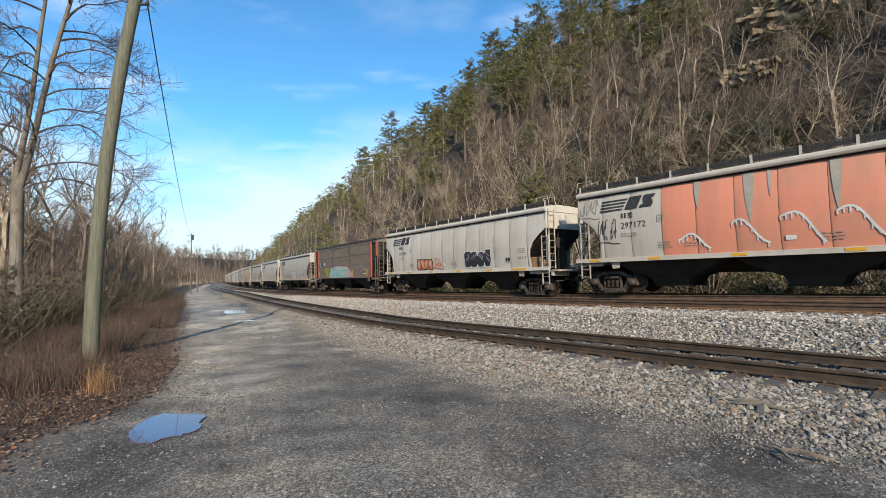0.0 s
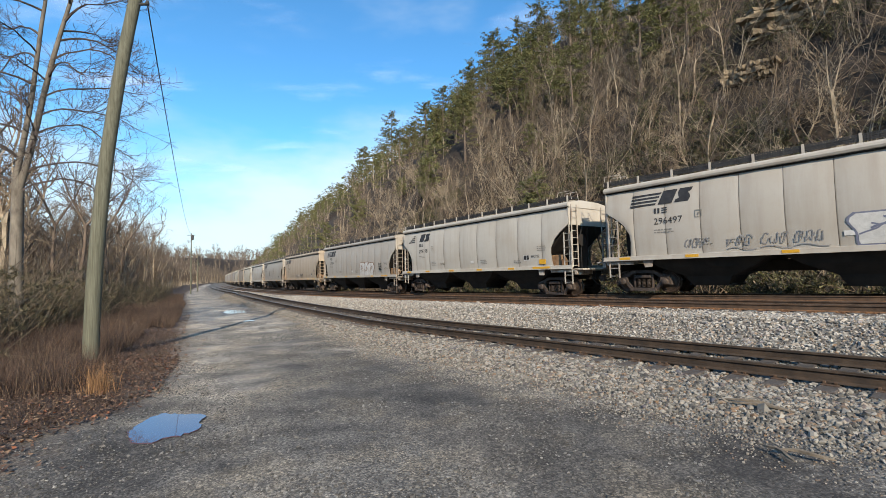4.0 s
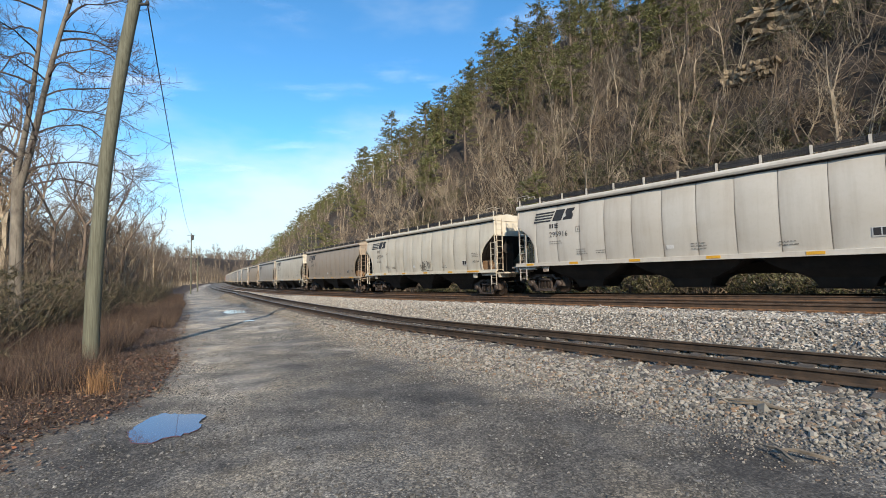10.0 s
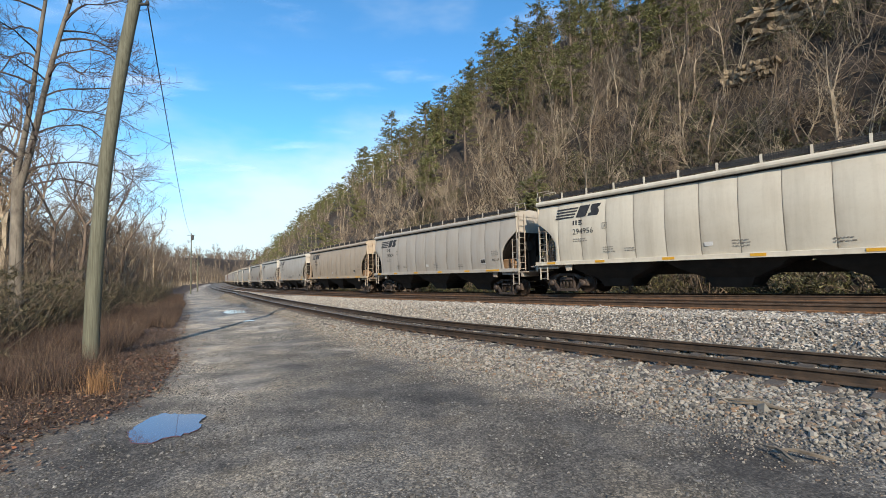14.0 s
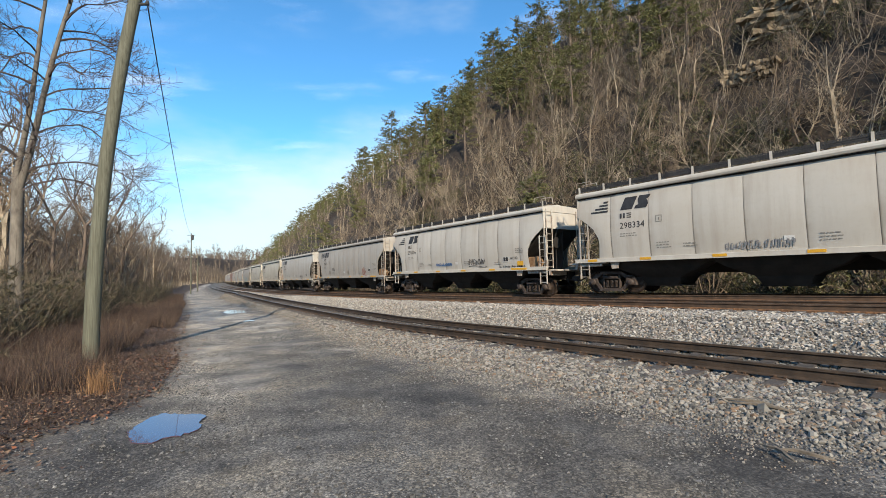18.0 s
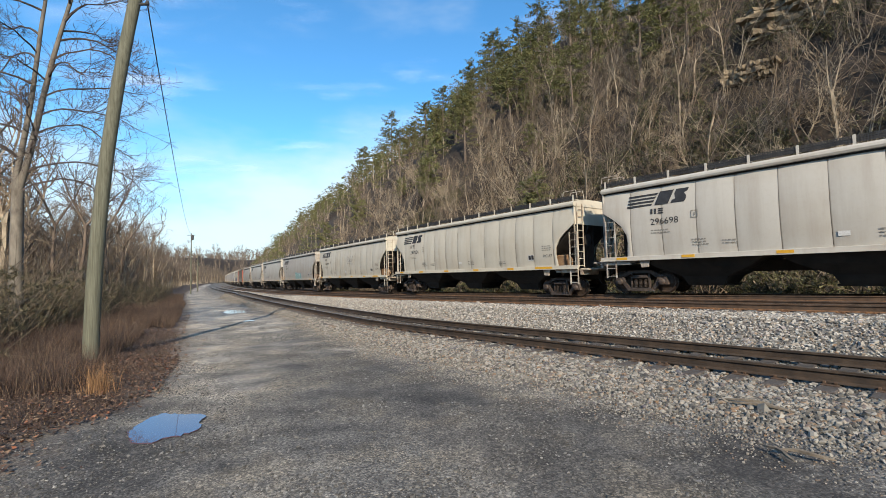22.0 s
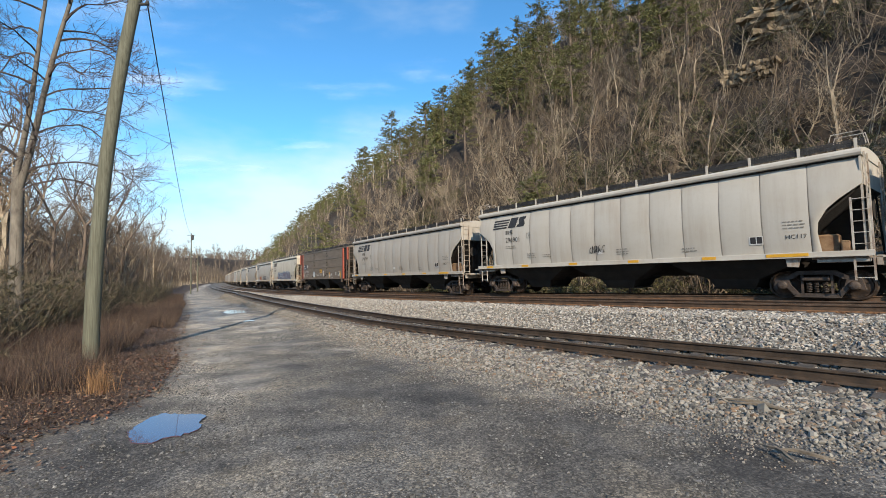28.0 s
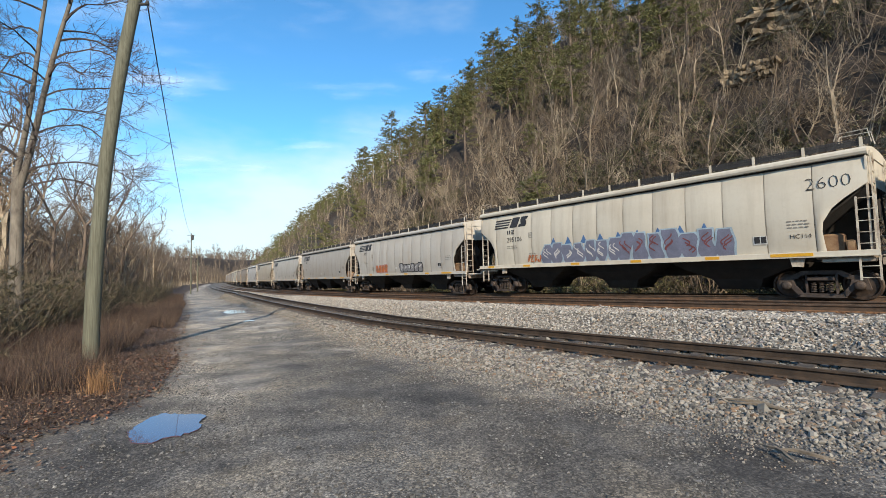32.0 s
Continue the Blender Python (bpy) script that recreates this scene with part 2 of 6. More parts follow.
finish(POLE_WOOD, ramp(POLE_WOOD, _g, [(0.3, (0.05, 0.05, 0.034)), (0.55, (0.115, 0.115, 0.082)), (0.8, (0.185, 0.183, 0.142))]), _g, 0.5, 0.02)

# ground: packed grey gravel of the road, ballast, leaf litter and hillside soil by their place across the line
GROUND = material("ground_cover", (0.2, 0.2, 0.2), 0.95)


def bare_bark(name, dark, light):
    m = material(name, dark, 0.9)
    v = coords(m, "Object", (1, 1, 0.35))
    g = grain(m, v, 5.0, 6.0, 0.65)
    c = ramp(m, g, [(0.3, dark), (0.7, light)])
    return finish(m, c, g, 0.4, 0.02)


BARK_GREY = bare_bark("grey_bark", (0.07, 0.057, 0.042), (0.22, 0.18, 0.135))
BARK_PALE = bare_bark("pale_bark", (0.15, 0.118, 0.08), (0.42, 0.345, 0.25))
BARK_BROWN = bare_bark("brown_bark", (0.07, 0.052, 0.04), (0.17, 0.128, 0.096))
PINE_GREEN = mottled("pine_needles", (0.085, 0.095, 0.032), (0.23, 0.225, 0.08), 0.6, 0.8, 0.2)


# ---- mesh helpers ----
class Shape:
    def __init__(self):
        self.v, self.f, self.m = [], [], []

    def face(self, *ids, mat=0):
        self.f.append(tuple(ids))
        self.m.append(mat)

    def box(self, c, s, mat=0, r=0.0):
        """A box with its upper and outer edges chamfered by r."""
        (cx, cy, cz), (hx, hy, hz) = c, (s[0] / 2, s[1] / 2, s[2] / 2)
        if r <= 0:
            rings = [(-hz, 0), (hz, 0)]
        else:
            r = min(r, hx * 0.9, hy * 0.9, hz * 0.9)
            rings = [(-hz, r), (-hz + r, 0), (hz - r, 0), (hz, r)]
        n0 = len(self.v)
        for z, k in rings:
            for sx, sy in ((-1, -1), (1, -1), (1, 1), (-1, 1)):
                self.v.append((cx + sx * (hx - k), cy + sy * (hy - k), cz + z))
        for i in range(len(rings) - 1):
            a, b = n0 + 4 * i, n0 + 4 * i + 4
            for j in range(4):
                k = (j + 1) % 4
                self.face(a + j, a + k, b + k, b + j, mat=mat)
        self.face(n0 + 3, n0 + 2, n0 + 1, n0, mat=mat)
        e = n0 + 4 * (len(rings) - 1)
        self.face(e, e + 1, e + 2, e + 3, mat=mat)
        return self

    def tube(self, pts, radii, n=6, caps=True, mat=0):
        pts = [Vector(p) for p in pts]
        if not hasattr(radii, "__len__"):
            radii = [radii] * len(pts)
        base = len(self.v)
        up = None
        for i, p in enumerate(pts):
            d = (pts[min(i + 1, len(pts) - 1)] - pts[max(i - 1, 0)])
            d = d.normalized() if d.length > 1e-9 else Vector((0, 0, 1))
            if up is None:
                up = Vector((0, 0, 1)) if abs(d.z) < 0.9 else Vector((1, 0, 0))
            a = d.cross(up)
            a = a.normalized() if a.length > 1e-6 else Vector((1, 0, 0))
            b = a.cross(d)
            up = b
            for j in range(n):
                t = 2 * math.pi * j / n
                self.v.append(tuple(p + (a * math.cos(t) + b * math.sin(t)) * radii[i]))
        for i in range(len(pts) - 1):
            for j in range(n):
                k = (j + 1) % n
                self.face(base + i * n + j, base + i * n + k, base + (i + 1) * n + k, base + (i + 1) * n + j, mat=mat)
        if caps:
            self.f.append(tuple(base + n - 1 - j for j in range(n)))
            self.m.append(mat)
            e = base + (len(pts) - 1) * n
            self.f.append(tuple(e + j for j in range(n)))
            self.m.append(mat)
        return self

    def lathe(self, c, axis, prof, n=20, mat=0):
        """prof: (distance along axis, radius) rings, closed by caps."""
        ax = Vector(axis).normalized()
        p = [Vector(c) + ax * d for d, _ in prof]
        return self.tube_fixed(p, [r for _, r in prof], ax, n, mat)

    def tube_fixed(self, pts, radii, ax, n, mat=0):
        a = ax.orthogonal().normalized()
        b = ax.cross(a)
        base = len(self.v)
        for p, r in zip(pts, radii):
            for j in range(n):
                t = 2 * math.pi * j / n
                self.v.append(tuple(p + (a * math.cos(t) + b * math.sin(t)) * r))
        for i in range(len(pts) - 1):
            for j in range(n):
                k = (j + 1) % n
                self.face(base + i * n + j, base + i * n + k, base + (i + 1) * n + k, base + (i + 1) * n + j, mat=mat)
        self.face(*[base + n - 1 - j for j in range(n)], mat=mat)
        e = base + (len(pts) - 1) * n
        self.face(*[e + j for j in range(n)], mat=mat)
        return self

    def slab(self, outline, axis, lo, hi, mat=0):
        """A flat outline (pairs) carried along an axis from lo to hi: a plate with real thickness."""
        k = "xyz".index(axis)
        n, base = len(outline), len(self.v)
        for w in (lo, hi):
            for a, b in outline:
                p = [a, b]
                p.insert(k, w)
                self.v.append(tuple(p))
        for j in range(n):
            i = (j + 1) % n
            self.face(base + j, base + i, base + n + i, base + n + j, mat=mat)
        self.face(*[base + n - 1 - j for j in range(n)], mat=mat)
        self.face(*[base + n + j for j in range(n)], mat=mat)
        return self

    def grid(self, rows, mat=0, closed=False):
        base, w = len(self.v), len(rows[0])
        for r in rows:
            self.v.extend(tuple(p) for p in r)
        for i in range(len(rows) - 1):
            for j in range(w - 1 + closed):
                k = (j + 1) % w
                self.face(base + i * w + j, base + i * w + k, base + (i + 1) * w + k, base + (i + 1) * w + j, mat=mat)
        return self

    def mesh(self, name, mats, smooth=False):
        me = bpy.data.meshes.new(name)
        me.from_pydata(self.v, [], self.f)
        for m in mats if isinstance(mats, (list, tuple)) else [mats]:
            me.materials.append(m)
        if any(self.m):
            me.polygons.foreach_set("material_index", self.m)
        bm = bmesh.new()
        bm.from_mesh(me)
        bmesh.ops.recalc_face_normals(bm, faces=bm.faces)
        bm.to_mesh(me)
        bm.free()
        if smooth:
            me.polygons.foreach_set("use_smooth", [True] * len(me.polygons))
            me.set_sharp_from_angle(angle=radians(40))
        me.update()
        return me


def part(name, shape, mats, parent, label="", smooth=False, at=None):
    me = shape.mesh(name, mats, smooth) if isinstance(shape, Shape) else shape
    ob = new(name, me)
    ob.parent = parent
    if at is not None:
        ob.matrix_basis = at
    if label:
        tagged(ob, label)
    return ob


def heavy_mesh(name, v, f, mats, index=None, smooth=False):
    """A mesh from arrays of vertices and of triangles or quads."""
    me = bpy.data.meshes.new(name)
    v, f = np.asarray(v, np.float32), np.asarray(f, np.int32)
    k = f.shape[1]
    me.vertices.add(len(v))
    me.vertices.foreach_set("co", v.ravel())
    me.loops.add(f.size)
    me.loops.foreach_set("vertex_index", f.ravel())
    me.polygons.add(len(f))
    me.polygons.foreach_set("loop_start", np.arange(0, f.size, k, dtype=np.int32))
    for m in mats if isinstance(mats, (list, tuple)) else [mats]:
        me.materials.append(m)
    if index is not None:
        me.polygons.foreach_set("material_index", np.asarray(index, np.int32))
    me.polygons.foreach_set("use_smooth", np.full(len(f), bool(smooth)))
    me.update(calc_edges=True)
    return me


# ---- ground: one sheet out to the ridges ----
def ground_material():
    m = GROUND
    v = coords(m)

    def attr(name):
        n = m.node_tree.nodes.new("ShaderNodeAttribute")
        n.attribute_name = name
        return n.outputs["Fac"]

    def mathn(op, a, b):
        n = m.node_tree.nodes.new("ShaderNodeMath")
        n.operation = op
        for s, i in ((a, 0), (b, 1)):
            if hasattr(s, "links"):
                m.node_tree.links.new(s, n.inputs[i])
            else:
                n.inputs[i].default_value = s
        return n.outputs[0]

    n_big, n_mid, n_fine = grain(m, v, 0.35, 4.0), grain(m, v, 1.6, 6.0, 0.65), grain(m, v, 26.0, 5.0, 0.75)
    stones = m.node_tree.nodes.new("ShaderNodeTexVoronoi")
    m.node_tree.links.new(v, stones.inputs["Vector"])
    stones.inputs["Scale"].default_value = 58.0
    pebbles = m.node_tree.nodes.new("ShaderNodeTexVoronoi")
    m.node_tree.links.new(v, pebbles.inputs["Vector"])
    pebbles.inputs["Scale"].default_value = 24.0
    # the road: pale packed stone dust, darker damp tracks, loose chips
    road = ramp(m, n_mid, [(0.32, (0.115, 0.108, 0.099)), (0.5, (0.19, 0.178, 0.161)), (0.68, (0.275, 0.259, 0.232))])
    damp = ramp(m, n_big, [(0.36, (0.55, 0.55, 0.57)), (0.48, (0.9, 0.9, 0.9)), (0.6, (1.3, 1.27, 1.22))])
    road = mix(m, 0.9, road, damp, "MULTIPLY")
    patch = grain(m, coords(m, "Object", (1, 1, 1)), 0.9, 5.0, 0.6)
    road = mix(m, 0.7, road, ramp(m, patch, [(0.38, (0.5, 0.5, 0.52)), (0.5, (1.0, 1.0, 1.0)), (0.62, (1.4, 1.3, 1.12))]), "MULTIPLY")
    chips = ramp(m, stones.outputs["Color"], [(0.2, (0.4, 0.4, 0.4)), (0.6, (1.0, 1.0, 1.0)), (0.92, (1.9, 1.86, 1.75))])
    road = mix(m, 0.9, road, chips, "MULTIPLY")
    road = mix(m, 0.75, road, ramp(m, n_fine, [(0.32, (0.22, 0.22, 0.23)), (0.5, (1.0, 1.0, 1.0)), (0.7, (1.95, 1.92, 1.82))]), "MULTIPLY")
    # ballast bed below the loose stones
    ballast = ramp(m, pebbles.outputs["Color"], [(0.1, (0.06, 0.056, 0.05)), (0.4, (0.15, 0.138, 0.122)), (0.75, (0.27, 0.252, 0.224)), (0.95, (0.16, 0.125, 0.095))])
    # shade in the gaps between pebbles is painted into the colour
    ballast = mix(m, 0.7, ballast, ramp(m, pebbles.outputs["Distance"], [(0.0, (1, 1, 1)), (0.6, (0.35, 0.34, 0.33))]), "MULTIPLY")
    # leaf litter and winter hillside
    litter = ramp(m, n_fine, [(0.3, (0.018, 0.011, 0.007)), (0.5, (0.055, 0.032, 0.019)), (0.72, (0.13, 0.083, 0.05))])
    litter = mix(m, 0.5, litter, ramp(m, n_mid, [(0.3, (0.5, 0.48, 0.45)), (0.7, (1.1, 1.1, 1.1))]), "MULTIPLY")
    # soil taken near black: shade under the trees is put into its colour
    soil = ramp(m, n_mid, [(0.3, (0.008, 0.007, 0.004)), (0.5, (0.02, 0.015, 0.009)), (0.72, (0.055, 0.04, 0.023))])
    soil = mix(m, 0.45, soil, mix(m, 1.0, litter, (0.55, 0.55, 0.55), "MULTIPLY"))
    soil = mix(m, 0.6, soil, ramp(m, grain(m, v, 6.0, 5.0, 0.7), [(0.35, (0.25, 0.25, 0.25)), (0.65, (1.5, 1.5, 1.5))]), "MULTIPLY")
    wob = mathn("MULTIPLY", mathn("SUBTRACT", n_mid, 0.5), 2.4)
    wob2 = mathn("MULTIPLY", mathn("SUBTRACT", n_fine, 0.5), 0.9)
    w = mathn("ADD", wob, wob2)

    def step(a, lo, hi):
        n = m.node_tree.nodes.new("ShaderNodeMapRange")
        m.node_tree.links.new(a, n.inputs[0])
        n.inputs[1].default_value, n.inputs[2].default_value = lo, hi
        return n.outputs[0]

    to_bal = step(mathn("ADD", attr("past_right"), w), 0.1, 0.7)
    to_lit = step(mathn("ADD", attr("past_left"), w), -0.5, 0.5)
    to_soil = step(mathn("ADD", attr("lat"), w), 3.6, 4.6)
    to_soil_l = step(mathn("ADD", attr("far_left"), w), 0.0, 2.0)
    # a damp dark strip along the foot of the ballast
    wet_in, wet_out = step(mathn("ADD", attr("past_right"), w), -3.4, -2.0), step(mathn("ADD", attr("past_right"), w), -0.5, 0.0)
    wet = mathn("MULTIPLY", mathn("MULTIPLY", mathn("SUBTRACT", wet_in, wet_out), attr("near_road")), 0.72)
    road = mix(m, wet, road, mix(m, 1.0, road, (0.40, 0.39, 0.39), "MULTIPLY"))
    # sun-dried pale dust along the middle, dark damp ground round the puddle
    road = mix(m, mathn("MULTIPLY", attr("dust"), 0.85), road, mix(m, 1.0, road, (1.75, 1.70, 1.62), "MULTIPLY"))
    road = mix(m, mathn("MULTIPLY", attr("damp"), ramp(m, n_mid, [(0.3, (0.9, 0.9, 0.9)), (0.75, (0.45, 0.45, 0.45))])), road, mix(m, 1.0, road, (0.42, 0.41, 0.41), "MULTIPLY"))
    # darker near the camera; ruts worn pale and fine by tyres
    road = mix(m, mathn("MULTIPLY", attr("near_road"), 0.8), road, mix(m, 1.0, road, (0.8, 0.795, 0.79), "MULTIPLY"))
    rut = mathn("MULTIPLY", attr("rut"), ramp(m, n_big, [(0.35, (0.1, 0.1, 0.1)), (0.6, (0.6, 0.6, 0.6))]))
    road = mix(m, rut, road, (0.24, 0.225, 0.2))
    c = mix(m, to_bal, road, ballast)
    c = mix(m, to_lit, c, litter)
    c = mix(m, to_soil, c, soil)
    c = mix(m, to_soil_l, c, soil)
    bump = mathn("ADD", mathn("MULTIPLY", n_fine, 0.6), mathn("MULTIPLY", stones.outputs["Distance"], -0.8))
    finish(m, c, bump, 0.45, 0.015)


ground_material()


def ground_sheet():
    us = np.concatenate([np.arange(-640, -20, 20.0), np.arange(-20, 60, 0.5), np.arange(60, 160, 2.0), np.arange(160, 960, 10.0)])
    ls = np.concatenate([[-2600, -1500, -900, -600, -420, -330, -260], np.arange(-220, -60, 8.0), np.arange(-60, -26, 2.0), np.arange(-26, 9, 0.3),
                         np.arange(9, 80, 1.5), np.arange(80, 190, 8.0)])
    U, Lt = np.meshgrid(us, ls, indexing="ij")
    x, y = place(U, Lt)
    z = grade(U) + ground_h(U, Lt)
    # a dip in which the puddles stand
    for pu, pl, ru, rl in ((6.0, -18.33, 0.75, 0.62), (29.6, -12.75, 2.2, 0.75), (21.3, -13.63, 0.5, 0.3)):
        d = ((U - pu) / ru) ** 2 + ((Lt - pl) / rl) ** 2
        z = z - 0.02 * np.clip(1.6 - d, 0, 1)
    nu, nl = U.shape
    i = np.arange(nu * nl).reshape(nu, nl)
    f = np.stack([i[:-1, :-1], i[:-1, 1:], i[1:, 1:], i[1:, :-1]], -1).reshape(-1, 4)[:, ::-1]
    me = heavy_mesh("ground", np.stack([x, y, z], -1).reshape(-1, 3), f, GROUND, smooth=True)
    for name, a in (("lat", Lt), ("past_right", Lt - road_right(U)), ("past_left", road_left(U) - Lt), ("far_left", -24 - Lt), ("near_road", np.clip((17 - U) / 7, 0, 1)), ("dust", np.clip((U - 6.5) / 5, 0, 1) * np.clip((road_right(U) - Lt) / 1.2, 0, 1)), ("damp", np.exp(-((U - 5.2) / 1.7) ** 2 - ((Lt + 18.8) / 1.2) ** 2)),
                    ("rut", np.clip((U - 7) / 12, 0, 1) * (np.exp(-(((Lt - road_left(U)) / np.maximum(road_right(U) - road_left(U), 1) - 0.3) / 0.09) ** 2) + np.exp(-(((Lt - road_left(U)) / np.maximum(road_right(U) - road_left(U), 1) - 0.68) / 0.09) ** 2)))):
        at = me.attributes.new(name, "FLOAT", "POINT")
        at.data.foreach_set("value", a.ravel().astype(np.float32))
    tagged(new("ground", me), "grey gravel road, ballast banks and brown wooded slopes", "ground", kind="structure")


ground_sheet()


# ---- tracks ----
RAIL_PROFILE = [(-0.07, 0.0), (0.07, 0.0), (0.07, 0.012), (0.012, 0.03), (0.012, 0.125), (0.036, 0.138), (0.036, 0.168), (0.028, 0.175), (-0.028, 0.175), (-0.036, 0.168), (-0.036, 0.138), (-0.012, 0.125), (-0.012, 0.03), (-0.07, 0.012)]
TRACKS = {"main_far": (0.0, 0.0), "main_near": (MID_LAT, 0.0), "siding": (SIDING_LAT, -SIDING_DROP)}


def rail_steps():
    return np.concatenate([np.arange(-560, -20, 12.0), np.arange(-20, 80, 2.0), np.arange(80, 860, 8.0)])


def track(kind, lat0, drop):
    top = RAIL_Z + drop
    us = rail_steps()
    thing = tagged(new("railway_track"), {"main_far": "rusty steel rails under the passing train", "main_near": "brown steel rails on pale ballast",
                                          "siding": "rusty rails of a siding on weathered ties"}[kind], "railway track", "tracks", kind="structure")
    for side in (-1, 1):
        s = Shape()
        rows = []
        a = np.interp(us, _U, _A)
        for px, pz in RAIL_PROFILE:
            lat = (siding_lat(us) if kind == "siding" else lat0) + side * 0.7525 + px
            x, y = place(us, lat)
            rows.append(np.stack([x, y, grade(us) + (siding_h(us) if kind == "siding" else top) - 0.175 + pz], -1))
        rows = np.stack(rows, 1)
        n, k = rows.shape[:2]
        i = np.arange(n * k).reshape(n, k)
        j = np.roll(i, -1, axis=1)
        f = np.stack([i[:-1], j[:-1], j[1:], i[1:]], -1).reshape(-1, 4)
        head = np.tile(np.array([0, 2, 2, 0, 0, 0, 0, 1, 0, 0, 0, 0, 2, 2]), n - 1)
        me = heavy_mesh("rail", rows.reshape(-1, 3), f, [SIDING_RUST if kind == "siding" else RAIL_RUST, RAIL_HEAD, SIDING_RUST if kind == "siding" else PLATE_RUST], head)
        part("rail", me, None, thing)
    return thing


SIDING = track("siding", *TRACKS["siding"])
MAIN_NEAR = track("main_near", *TRACKS["main_near"])
MAIN_FAR = track("main_far", *TRACKS["main_far"])


# ---- covered hopper cars ----
HALF = 8.2


def side_y(z):
    return 1.49 + 0.13 * (1 - ((z - 2.75) / 1.45) ** 2)


def end_inset(z):
    """How far the side sheet stops short of the car's end at height z: the opening round the brake gear."""
    return float(np.interp(z, [1.5, 2.1, 2.4, 2.8, 3.05, 3.3, 3.45], [1.02, 1.08, 1.05, 0.82, 0.55, 0.2, 0.0]))


REAR, SHORT_REAR = -HALF, -6.72
SIDE_Z = [1.5, 1.75, 2.1, 2.4, 2.6, 2.8, 2.95, 3.05, 3.2, 3.3, 3.45, 3.8, 4.27]


def side_panel(a0, b0, rear):
    s = Shape()
    rows, back = [], []
    for z in SIDE_Z:
        lo, hi = rear + end_inset(z), HALF - end_inset(z)
        a, b = min(max(a0, lo), hi) + 0.006, min(max(b0, lo), hi) - 0.006
        if b < a:
            a = b = (a + b) / 2
        y = side_y(z)
        rows.append([(a, y - 0.012, z), (a * 0.85 + b * 0.15, y, z), (a * 0.5 + b * 0.5, y + 0.008, z), (a * 0.15 + b * 0.85, y, z), (b, y - 0.012, z)])
        back.append([(x, y - 0.03, z) for x in (a, (a + b) / 2, b)])
    return s.grid(rows).grid(back)


def discharge_hoppers(car, rear):
    mid, step = (HALF + rear) / 2, (HALF - rear) * 0.275
    for x in (mid - step, mid, mid + step):
        rows = []
        for z, hx, hy in ((1.42, 2.2, 1.5), (1.02, 1.6, 1.25), (0.66, 0.8, 0.9), (0.38, 0.66, 0.75), (0.30, 0.60, 0.70)):
            rows.append([(x - hx, -hy, z), (x + hx, -hy, z), (x + hx, hy, z), (x - hx, hy, z)])
        gate = Shape().grid(rows, closed=True).box((x, 0, 0.33), (1.5, 1.3, 0.07), r=0.01)
        part("discharge_hopper", gate, GRIME_AND_SHADE, car)


def hopper_parts(car, rear, panels):
    mid, length = (HALF + rear) / 2, HALF - rear
    seams = [HALF - length * i / panels for i in range(panels + 1)]
    for i in range(panels):
        part("side_panel", side_panel(seams[i + 1], seams[i], rear), SIDE_PAINT, car, smooth=True)
    far = Shape()
    for d in (0.0, 0.03):
        far.grid([[(rear + end_inset(z), -side_y(z) + d, z), (mid, -side_y(z) + d, z), (HALF - end_inset(z), -side_y(z) + d, z)] for z in SIDE_Z])
    part("side_sheet", far, PAINT, car)
    half = [(1.46, 4.27), (1.60, 4.29), (1.63, 4.36), (1.615, 4.44), (1.53, 4.51), (0.9, 4.60), (0.42, 4.63)]
    prof = half + [(-y, z) for y, z in reversed(half)]
    part("roof", Shape().slab(prof, "x", rear - 0.03, HALF + 0.03), PAINT, car)
    for s in (-1, 1):
        # black strip stands in for the shadow gap under the eave
        part("roof_joint", Shape().box((mid, s * 1.50, 4.25), (length, 0.05, 0.05)), GRIME_AND_SHADE, car, "black strip standing in for shade below the roof edge")
        sill = Shape().box((mid, s * 1.575, 1.42), (length + 0.3, 0.09, 0.17), r=0.01)
        sill.box((mid, s * 1.60, 1.345), (length + 0.3, 0.14, 0.03))
        part("side_sill", sill, PAINT, car)
    for e, end in ((-1, rear), (1, HALF)):
        w = Shape().slab([(-1.5, 3.42), (1.5, 3.42), (1.55, 3.9), (1.53, 4.25), (1.45, 4.42), (0.9, 4.55), (0.4, 4.6), (-0.4, 4.6), (-0.9, 4.55), (-1.45, 4.42), (-1.53, 4.25), (-1.55, 3.9)], "x", end - e * 0.05, end)
        part("end_wall", w, PAINT, car)
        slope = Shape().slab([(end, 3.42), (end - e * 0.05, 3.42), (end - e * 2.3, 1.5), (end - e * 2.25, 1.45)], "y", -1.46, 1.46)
        part("end_slope_sheet", slope, GRIME_AND_SHADE, car)
        # added plate: blocks the view through, so the end opening reads dark
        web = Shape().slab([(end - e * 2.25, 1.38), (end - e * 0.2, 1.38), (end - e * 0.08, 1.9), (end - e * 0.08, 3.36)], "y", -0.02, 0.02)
        part("end_web_plate", web, GRIME_AND_SHADE, car)
    part("floor_plate", Shape().slab([(rear + 2.3, 1.5), (HALF - 2.3, 1.5), (HALF - 2.3, 1.38), (rear + 2.3, 1.38)], "y", -1.5, 1.5), GRIME_AND_SHADE, car)
    part("centre_sill", Shape().box((mid, 0, 1.0), (length + 0.9, 0.42, 0.4)), GRIME_AND_SHADE, car)
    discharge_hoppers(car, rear)


